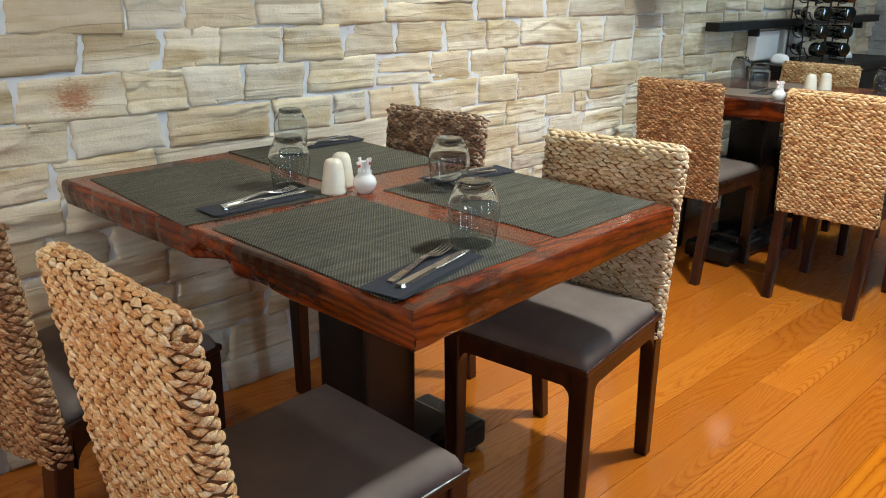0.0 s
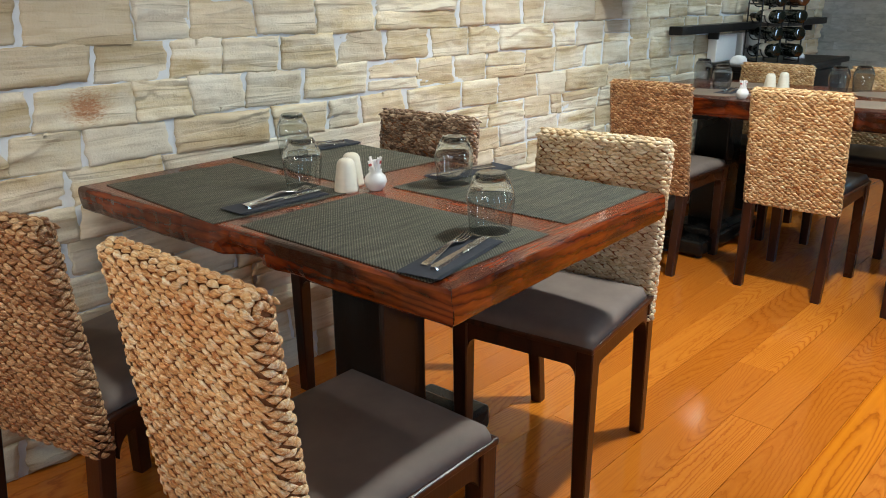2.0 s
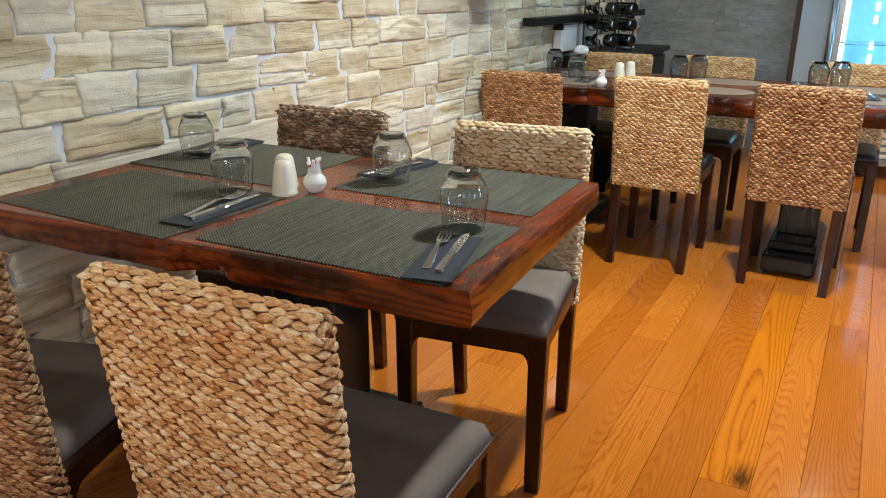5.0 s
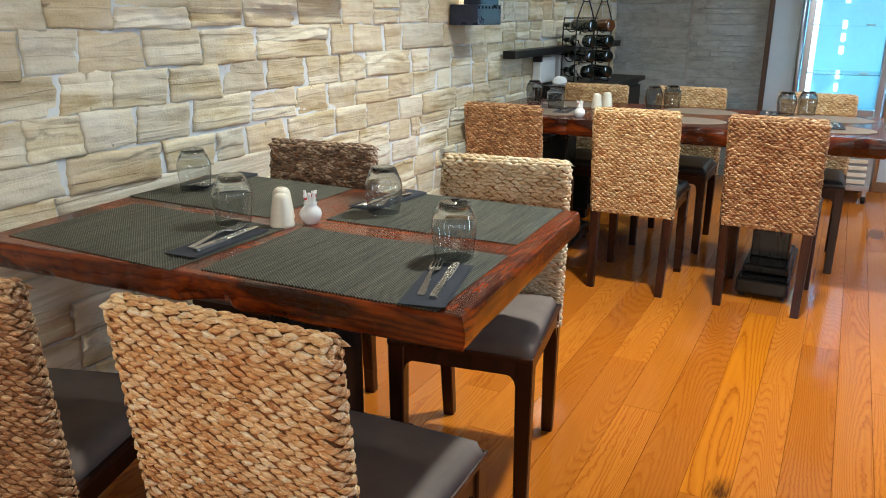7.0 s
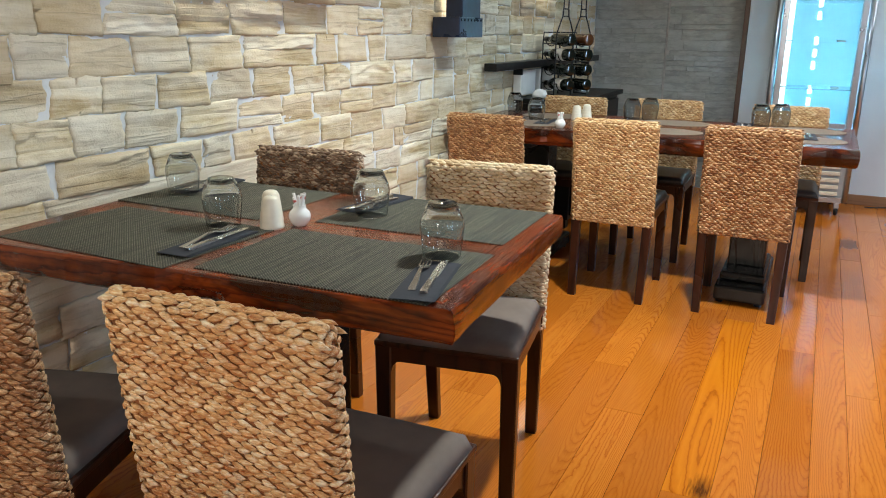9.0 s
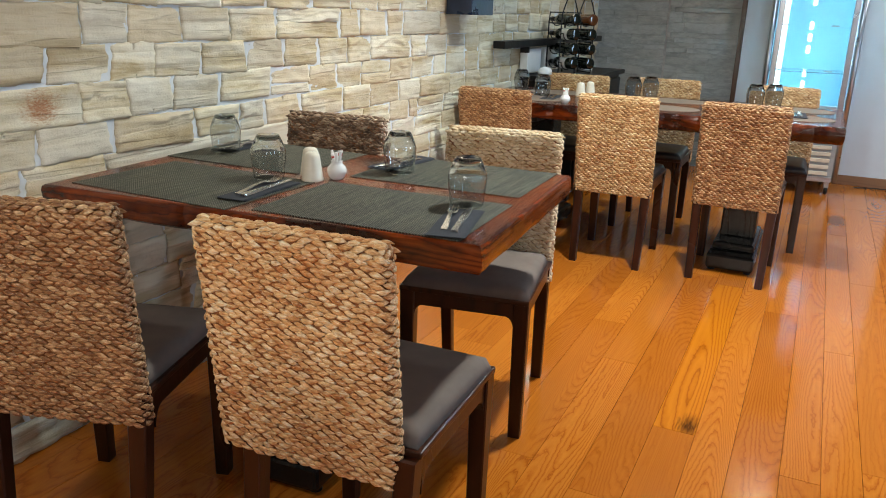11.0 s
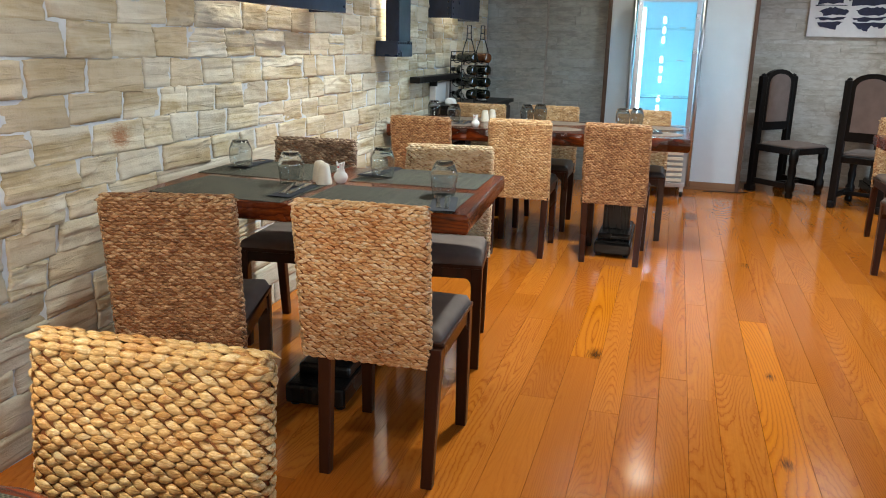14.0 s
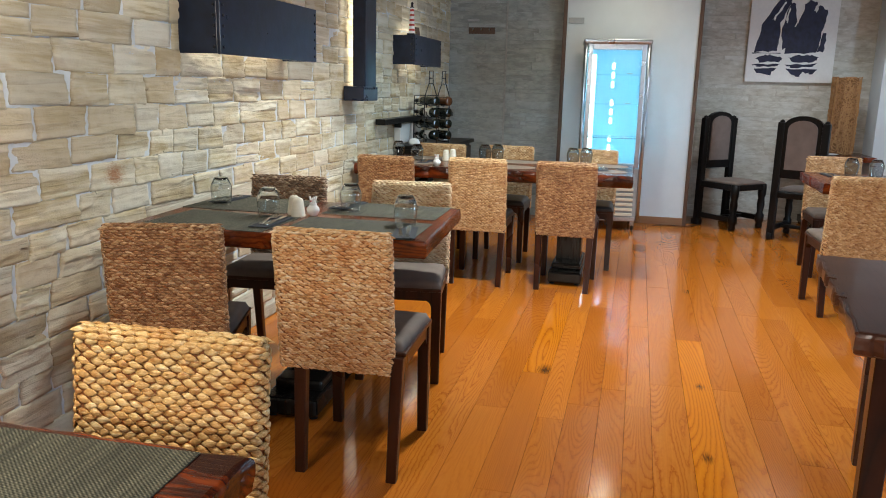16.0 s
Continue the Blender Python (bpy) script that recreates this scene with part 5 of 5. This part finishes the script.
for y, zs in ((FY1 - 0.105, 26), (FY0 + 0.30, 12)):
    for k in range(zs):
        z = 0.66 + k * (FTOP - 0.80) / (zs - 1)
        if zs == 12 and k % 4 == 3:
            continue
        part("led", box_bm(FX1 - 0.036, FX1 - 0.0305, y - (0.026 if zs == 26 else 0.011), y + (0.026 if zs == 26 else 0.011), z - (0.017 if zs == 26 else 0.026), z + (0.017 if zs == 26 else 0.026)), M_LED, fridge)
for y, into, power in ((FY1 - 0.03, FY0 + 0.12, 7.0), (FY0 + 0.03, FY1 - 0.12, 5.0)):
    lamp("fridge_light", "AREA", look((FX0 + 0.05, y, 1.16), (FX1 - 0.03, into, 1.16)), power, (0.30, 0.75, 1.0), size=0.03, size_y=1.0)
part("control_panel", box_bm(FX0 + 0.004, FX0 + 0.0195, FY0 + 0.08, FY1 - 0.08, 0.44, 0.555, 0.003), M_CHROME, fridge)
part("display_window", box_bm(FX0, FX0 + 0.0035, FY0 + 0.13, FY0 + 0.30, 0.465, 0.53, 0.001), M_BLACK, fridge)
part("indicator", box_bm(FX0 - 0.0015, FX0 - 0.0003, FY0 + 0.27, FY0 + 0.277, 0.49, 0.497), glow("green_indicator", (0.1, 1.0, 0.2), 3.0), fridge, "green indicator light")
for k in range(6):
    part("louvre", box_bm(FX0 - 0.002, FX0 + 0.0195, FY0 + 0.07, FY1 - 0.07, 0.145 + k * 0.047, 0.172 + k * 0.047, 0.004), M_CREAM, fridge, "cream louvre slat")
    part("side_louvre", box_bm(FX0 + 0.10, FX1 - 0.10, FY0 - 0.003, FY0 + 0.0035, 0.17 + k * 0.06, 0.20 + k * 0.06, 0.001), M_GREYPANEL, fridge)
part("kick_rail", box_bm(FX0, FX0 + 0.019, FY0 + 0.04, FY1 - 0.04, 0.095, 0.135, 0.004), M_CHROME, fridge)
for x in (FX0 + 0.05, FX1 - 0.07):
    for y in (FY0 + 0.06, FY1 - 0.06):
        c = part("castor_fork", box_bm(x - 0.018, x + 0.018, y - 0.016, y + 0.016, 0.045, 0.112, 0.004), M_CHROME, fridge)
        part("wheel", lathe_bm([(0, -0.011), (0.028, -0.011), (0.03, 0.0), (0.028, 0.011), (0, 0.011)], 16, m=Matrix.Translation((x, y, 0.0301)) @ pose(0, 0, 0, 90, 0, 0)), M_BLACK, c, smooth=True)

# ---- painting and wicker column in the recess ----
PX = RECESS_X - 0.045
art = empty("painting", pose(PX, -1.24, 1.42), "white canvas with dark navy abstract brush shapes on stone wall", "painting")
part("canvas", box_bm(0, 0.03, -0.41, 0.41, 0, 0.80, 0.004), M_CANVAS, art)


def brush_shape(points, depth, seed):
    rng = random.Random(seed)
    ragged = []
    for (ay, az), (by, bz) in zip(points, points[1:] + points[:1]):
        for k in range(5):
            t = k / 5
            ragged.append((ay + (by - ay) * t + rng.uniform(-0.008, 0.008), az + (bz - az) * t + rng.uniform(-0.008, 0.008)))
    return prism_bm(ragged, "x", -depth, 0.0005)


SAILS = [
    [(0.35, 0.29), (0.29, 0.56), (0.15, 0.80), (0.03, 0.80), (0.12, 0.58), (0.115, 0.43), (0.125, 0.31)],
    [(0.085, 0.32), (0.105, 0.53), (0.045, 0.77), (0.0, 0.77), (-0.03, 0.60), (0.05, 0.34)],
    [(0.055, 0.275), (0.03, 0.50), (-0.045, 0.58), (-0.09, 0.75), (-0.14, 0.80), (-0.21, 0.76), (-0.30, 0.70), (-0.275, 0.53), (-0.24, 0.29)],
    [(-0.245, 0.30), (-0.275, 0.48), (-0.315, 0.48), (-0.300, 0.30)],
]
SLITS = [[(0.20, 0.62), (0.10, 0.78), (0.09, 0.77), (0.18, 0.60)], [(-0.17, 0.70), (-0.21, 0.79), (-0.23, 0.775), (-0.19, 0.68)], [(0.075, 0.60), (0.05, 0.72), (0.04, 0.71), (0.065, 0.58)]]
SHAPES = SAILS + [
    [(0.33, 0.235), (0.26, 0.265), (0.15, 0.265), (0.07, 0.235), (0.10, 0.20), (0.28, 0.195)],
    [(0.02, 0.235), (-0.05, 0.265), (-0.18, 0.270), (-0.265, 0.245), (-0.22, 0.20), (-0.05, 0.19)],
    [(0.36, 0.172), (0.09, 0.182), (0.13, 0.150), (0.31, 0.155)],
    [(0.05, 0.175), (-0.25, 0.185), (-0.20, 0.150), (-0.02, 0.145)],
    [(0.33, 0.130), (0.12, 0.140), (0.17, 0.075), (0.30, 0.085)],
    [(0.03, 0.135), (-0.26, 0.130), (-0.22, 0.085), (-0.12, 0.105), (-0.10, 0.055), (-0.03, 0.075)],
    [(0.36, 0.285), (0.10, 0.290), (0.10, 0.280), (0.36, 0.277)],
]
for k, pts in enumerate(SHAPES):
    part("brush_mark", brush_shape(pts, 0.0025 + 0.0004 * k, k + 3), M_INK, art, "dark navy brush mark")
for k, pts in enumerate(SLITS):
    part("brush_gap", brush_shape(pts, 0.009 + 0.0004 * k, k + 31), M_CANVAS, art, "white gap between brush marks")

column = empty("wicker_column", pose(6.86, -1.74, 0.742, 0, 0, 0), "tall brown column of tangled willow twigs on a table", "ornament")
rng = random.Random(5)
bm = bmesh.new()
for k in range(1200):
    face = k % 4
    pts = []
    y, z = rng.uniform(-0.1, 0.1), rng.uniform(0.03, 0.70)
    a = rng.uniform(0, 6.28)
    turn_by = rng.choice((-0.7, 0.7, 0.35, -0.35))
    for s in range(7):
        a += turn_by + rng.uniform(-0.3, 0.3)
        y = max(-0.105, min(0.105, y + 0.020 * math.cos(a)))
        z = max(0.005, min(0.735, z + 0.020 * math.sin(a)))
        d = 0.105 + rng.uniform(-0.008, 0.006)
        pts.append({0: (-d, y, z), 1: (d, y, z), 2: (y, d, z), 3: (y, -d, z)}[face])
    tube_bm(pts, rng.uniform(0.0030, 0.0046), 4, bm)
twigs = part("twigs", bm, M_TWIG, column)
twigs["kind"] = "stuff"
part("core", box_bm(-0.09, 0.09, -0.09, 0.09, 0.0, 0.73, 0.01), plain("column_core", (0.24, 0.115, 0.045), 0.9), column)
plate = part("saucer", lathe_bm([(0, 0), (0.04, 0), (0.075, 0.012), (0.07, 0.013), (0.038, 0.004), (0, 0.004)], 24), M_WHITE, at=pose(6.62, -1.62, 0.742), smooth=True)
tagged(plate, "small white saucer on the wall table", "saucer")

cable = part("power_cable", tube_bm([(6.30, -0.02, 0.006), (6.36, -0.16, 0.006), (6.34, -0.30, 0.006), (6.42, -0.42, 0.006), (6.60, -0.50, 0.006)], 0.005, 6), M_BLACK)
tagged(cable, "thin black power cable lying on the floor", "cable")

# ---- windows, never in view but mirrored in the glossy things ----
for n, (a, b) in enumerate(((-3.2, -1.2), (-0.4, 1.6), (2.4, 4.4)), 1):
    w = empty("window_%d" % n, pose(0, 0, 0), "tall window with slim dark frame", "window", kind="structure")
    for x in (a + 0.03, (a + b) / 2, b - 0.03):
        part("window_frame", box_bm(x - 0.03, x + 0.03, Y0 - 0.13, Y0 - 0.07, 0.06, 2.45, 0.004), M_BROWNTRIM, w)
    for z in (0.09, 2.42):
        part("window_frame", box_bm(a + 0.061, b - 0.061, Y0 - 0.128, Y0 - 0.072, z - 0.03, z + 0.03, 0.004), M_BROWNTRIM, w)

# ---- pieces of the floor: planks ----
EDGES = [0.899, 0.768, 0.632, 0.506, 0.394, 0.262, 0.157, 0.052, -0.092, -0.220, -0.343, -0.464]
KNOWN = {(0.768, 0.899): 2.34, (0.506, 0.632): 1.925, (0.262, 0.394): 1.608, (-0.092, 0.052): 1.945, (-0.464, -0.343): 1.675, (-0.220, -0.092): 0.90, (0.899, 1.03): 1.57}
rng = random.Random(11)
M_KNOT = wood("oiled_oak_plank_with_knot", (0.31, 0.068, 0.003), (0.61, 0.175, 0.009), (0.75, 0.242, 0.014), calm=0.5, rough=0.14, gloss=0.33, coat=0.18, along="X", ring=24, streak=0.34, tone=0.74, band=0.3, spot=(-0.70, -0.035, 1.0))
M_KNOTS = wood("oiled_oak_plank_with_two_knots", (0.40, 0.098, 0.004), (0.66, 0.188, 0.007), (0.78, 0.255, 0.010), calm=0.85, rough=0.15, gloss=0.32, coat=0.22, along="X", ring=30, streak=0.34, tone=0.95, band=0.3, spot=(0.20, -0.01, 0.55), spot_two=(-0.52, 0.01, 0.62))
rows_y = EDGES[:]
y = EDGES[0]
while y < YW:
    y += 0.131
    rows_y.insert(0, y)
y = EDGES[-1]
while y > Y0:
    y -= rng.uniform(0.12, 0.142)
    rows_y.append(y)


def plank_verts(lx, ly):
    """Half sizes to a plank with eased top edges; top at z = 0."""
    c = 0.0007
    lo = [(-lx, -ly, -0.014), (lx, -ly, -0.014), (lx, ly, -0.014), (-lx, ly, -0.014)]
    mid = [(a, b, -0.0009) for a, b, _ in lo]
    hi = [(math.copysign(lx - c, a), math.copysign(ly - c, b), 0.0) for a, b, _ in lo]
    f = []
    for o in (0, 4):
        f += [(o + i, o + (i + 1) % 4, o + 4 + (i + 1) % 4, o + 4 + i) for i in range(4)]
    return lo + mid + hi, f + [(8, 9, 10, 11)]


made = 0
rest_v, rest_f = [], []
for yb, ya in zip(rows_y, rows_y[1:]):
    ends = [X0]
    known = [x for (a, b), x in KNOWN.items() if abs((a + b) / 2 - (ya + yb) / 2) < 0.03]
    x = known[0] if known else rng.uniform(0.2, 2.0)
    first = x
    while x < X1:
        ends.append(x)
        x += 1.5 if abs(x - 1.925) < 0.001 else 1.75 if abs(x - 0.90) < 0.001 else rng.uniform(1.1, 2.1)
    x = first - rng.uniform(1.1, 2.1)
    while x > X0:
        ends.append(x)
        x -= rng.uniform(1.1, 2.1)
    ends = sorted(ends) + [X1 + 0.28]
    for xa, xb in zip(ends, ends[1:]):
        lx, ly = (xb - xa) / 2 - 0.0004, (yb - ya) / 2 - 0.0004
        v, f = plank_verts(lx, ly)
        cx, cy, dz = (xa + xb) / 2, (ya + yb) / 2, rng.uniform(-0.0008, 0.0)
        if xb > -2.0 and made < 300 and cy > -2.9:
            me = bpy.data.meshes.new("plank")
            me.from_pydata(v, [], f)
            link_mesh("plank", me, M_KNOT if abs(xa - 1.925) < 0.001 else M_KNOTS if abs(xa - 0.90) < 0.001 else M_FLOOR, floor, at=Matrix.Translation((cx, cy, dz)))
            made += 1
        else:
            n = len(rest_v)
            rest_v += [(a + cx, b + cy, c + dz) for a, b, c in v]
            rest_f += [tuple(n + i for i in q) for q in f]
me = bpy.data.meshes.new("far_planks")
me.from_pydata(rest_v, [], rest_f)
link_mesh("far_planks", me, M_FLOOR, floor)["kind"] = "stuff"

# ---- pieces of the stone wall ----


def stone_block(lx, lz, proud, seed, nx=8, nz=4):
    """Rock-faced block with broken layers; local x along the wall, z up, the face towards -y."""
    r = random.Random(seed)
    off = Vector((seed * 0.37 % 50, seed * 0.73 % 50, 0))
    verts, faces = [], []
    skew = [r.uniform(-0.010, 0.010) for _ in range(4)]
    lean_x, lean_z = r.uniform(-0.004, 0.004), r.uniform(-0.004, 0.003)
    slope, layers, rugged = r.uniform(-0.09, 0.09), r.uniform(22, 42), r.choice((0.25, 0.35, 0.5, 0.7, 1.6))
    for j in range(nz + 1):
        for i in range(nx + 1):
            u, v = i / nx * 2 - 1, j / nz * 2 - 1
            px, pz = u * lx, v * lz
            px += skew[0] * v * (1 if u < 0 else 0) + skew[1] * v * (1 if u > 0 else 0)
            pz += (skew[2] * 0.5 * u if v > 0 else skew[3] * 0.5 * u)
            if abs(u) > 0.99:
                px += 0.010 * noise.noise(Vector((pz * 40, seed, 1)))
            if abs(v) > 0.99:
                pz += 0.004 * noise.noise(Vector((px * 20, seed, 2))) + 0.003 * noise.noise(Vector((px * 70, seed, 5)))
            edge = max(abs(u) ** 20, abs(v) ** 12)
            n1 = noise.noise(Vector((px * 5, pz * 17, 0)) + off)
            n2 = noise.noise(Vector((px * 22, pz * 46, 7)) + off)
            n3 = abs(noise.noise(Vector((px * 9 + pz * 7, pz * 20, 19)) + off))
            bed = (pz + slope * px) * layers + 1.3 * noise.noise(Vector((px * 4, pz * 7, 11)) + off)
            fall = bed - math.floor(bed)
            level = noise.noise(Vector((px * 3, math.floor(bed) * 3.1, 23)) + off)
            d = proud + 0.0028 * n1 + 0.0034 * n2 + 0.007 * rugged * n3 + 0.0060 * rugged * (1 - fall) * (0.55 + level) + 0.004 * rugged * level + lean_x * u + lean_z * v
            d = max(0.0050, d) * (1 - 0.30 * edge)
            verts.append((px, -d, pz))
    for j in range(nz):
        for i in range(nx):
            a = j * (nx + 1) + i
            faces.append((a, a + 1, a + nx + 2, a + nx + 1))
    rim = [i for i in range(nx + 1)] + [(j + 1) * (nx + 1) - 1 for j in range(1, nz + 1)] + [nz * (nx + 1) + i for i in range(nx - 1, -1, -1)] + [j * (nx + 1) for j in range(nz - 1, 0, -1)]
    base = len(verts)
    for k in rim:
        x, yy, z = verts[k]
        verts.append((x, 0.004, z))
    m = len(rim)
    for k in range(m):
        faces.append((rim[k], base + k, base + (k + 1) % m, rim[(k + 1) % m]))
    return verts, faces


COURSES = [0.0, 0.10, 0.212, 0.30, 0.405, 0.505, 0.600, 0.695, 0.785, 0.885, 0.990, 1.091, 1.200, 1.315, 1.428, 1.535, 1.64, 1.735, 1.84, 1.94, 2.04, 2.14, 2.25, 2.35, 2.46, 2.57, 2.695]
# upright joints of the courses over the tables, by the foot of the course
JOINTS = {
    0.600: (0.75, 1.02, 2.45, 2.74, 2.93, 3.17),
    0.695: (0.62, 0.80, 1.00, 1.27, 2.42, 2.67, 2.91, 3.10, 3.19),
    0.785: (0.56, 0.875, 1.05, 1.30, 1.63, 1.85, 1.99, 2.21, 2.51, 2.73, 3.00, 3.21),
    0.885: (0.40, 0.685, 0.95, 1.205, 1.37, 1.54, 1.76, 2.03, 2.27, 2.46, 2.66, 2.91, 3.12, 3.36),
    0.990: (0.57, 0.85, 1.105, 1.32, 1.48, 1.675, 1.90, 2.11, 2.34, 2.55, 2.73, 3.11, 3.28),
    1.091: (0.45, 0.685, 0.95, 1.23, 1.39, 1.60, 1.82, 2.07, 2.49, 2.64, 2.88, 3.04, 3.42, 3.66),
    1.200: (0.58, 0.865, 1.08, 1.30, 1.51, 1.78, 2.02, 2.30, 2.58, 2.80),
    1.315: (0.42, 0.80, 1.12, 1.39, 1.56),
    1.428: (0.71, 0.93, 1.25, 1.50),
}
rng = random.Random(23)


def course_joints(za):
    """Joints of one course from end to end: the given ones, carried on at random lengths."""
    xs = list(JOINTS.get(za, ()))
    if not xs:
        xs = [X0 + 0.2 + rng.uniform(0, 0.2)]

    def length():
        return rng.choice((rng.uniform(0.15, 0.24), rng.uniform(0.20, 0.30), rng.uniform(0.26, 0.38)))
    while xs[0] > X0 + 0.1:
        xs.insert(0, xs[0] - length())
    while xs[-1] < GREY_X - 0.10:
        xs.append(xs[-1] + length())
    xs[0], xs[-1] = X0, GREY_X - 0.005
    return xs


rest_v, rest_f, made, seed = [], [], 0, 0
RUST = (1.14, 0.935)
for za, zb in zip(COURSES, COURSES[1:]):
    xs = course_joints(za)
    for x, xb in zip(xs, xs[1:]):
        wide = rng.uniform(0.0, 0.004) if rng.random() < 0.45 else rng.uniform(0.010, 0.024)
        drift = rng.uniform(-0.004, 0.004)
        cut = za + (zb - za) * rng.uniform(0.38, 0.62)
        cells = [(za, cut), (cut, zb)] if rng.random() < 0.14 and xb - x > 0.2 and not 0.9 < x < 1.2 else [(za, zb)]
        for ca, cb in cells:
            seed += 1
            lx = (xb - x) / 2 - wide / 2
            if lx < 0.03:
                continue
            gap = rng.uniform(-0.004, 0.001) if rng.random() < 0.75 else rng.uniform(0.003, 0.008)
            lz = (cb - ca) / 2 - gap / 2
            cx, cz = (x + xb) / 2, (ca + cb) / 2 + drift
            proud = rng.uniform(0.007, 0.014)
            near = -1.3 < cx < 4.4 and 0.28 < cz < 1.45
            v, f = stone_block(lx, lz, proud, seed, *((26, 14) if near else (10, 7)))
            if near and made < 300:
                me = bpy.data.meshes.new("stone")
                me.from_pydata(v, [], f)
                me.polygons.foreach_set("use_smooth", [True] * len(f))
                rusty = abs(cx - RUST[0]) < lx and abs(cz - RUST[1]) < 0.05
                link_mesh("stone", me, M_RUST if rusty else M_STONE, stone_wall, at=Matrix.Translation((cx, YW + 0.0050, cz)))
                made += 1
            else:
                n = len(rest_v)
                rest_v += [(a + cx, b + YW + 0.0050, c + cz) for a, b, c in v]
                rest_f += [tuple(n + i for i in q) for q in f]
me = bpy.data.meshes.new("far_stones")
me.from_pydata(rest_v, [], rest_f)
me.polygons.foreach_set("use_smooth", [True] * len(rest_f))
link_mesh("far_stones", me, M_STONE_REST, stone_wall)["kind"] = "stuff"


def ledge_wall(parent, at, y0, y1, seed, mat=M_LEDGE):
    """Thin stacked stone strips on a wall that faces -x."""
    r = random.Random(seed)
    z = 0.0
    k = 0.0007
    while z < CEIL - 0.01:
        h = r.choice((0.04, 0.055, 0.07, 0.08))
        y = y0
        e = min(h, CEIL - z) / 2
        while y < y1 - 0.02:
            yb = min(y1, y + r.uniform(0.2, 0.6))
            d = r.uniform(0.006, 0.012)
            a = (yb - y) / 2
            vs = [(0, -a, -e), (0, a, -e), (0, a, e), (0, -a, e)]
            vs += [(-d + r.uniform(-0.003, 0.003), yy, zz) for yy, zz in ((k - a, k - e), (a - k, k - e), (a - k, e - k), (k - a, e - k))]
            fs = [(i, (i + 1) % 4, 4 + (i + 1) % 4, 4 + i) for i in range(4)] + [(4, 5, 6, 7)]
            me = bpy.data.meshes.new("ledge_stone")
            me.from_pydata(vs, [], fs)
            link_mesh("ledge_stone", me, mat, parent, at=Matrix.Translation((at, (y + yb) / 2, z + e)))
            y = yb
        z += h


ledge_wall(grey_wall, GREY_X - 0.001, 0.975, 1.535, 3)
ledge_wall(grey_wall, GREY_X - 0.001, 1.553, YW - 0.005, 4)
ledge_wall(recess_wall, RECESS_X - 0.001, -2.02, -0.345, 5, M_LEDGE_PALE)
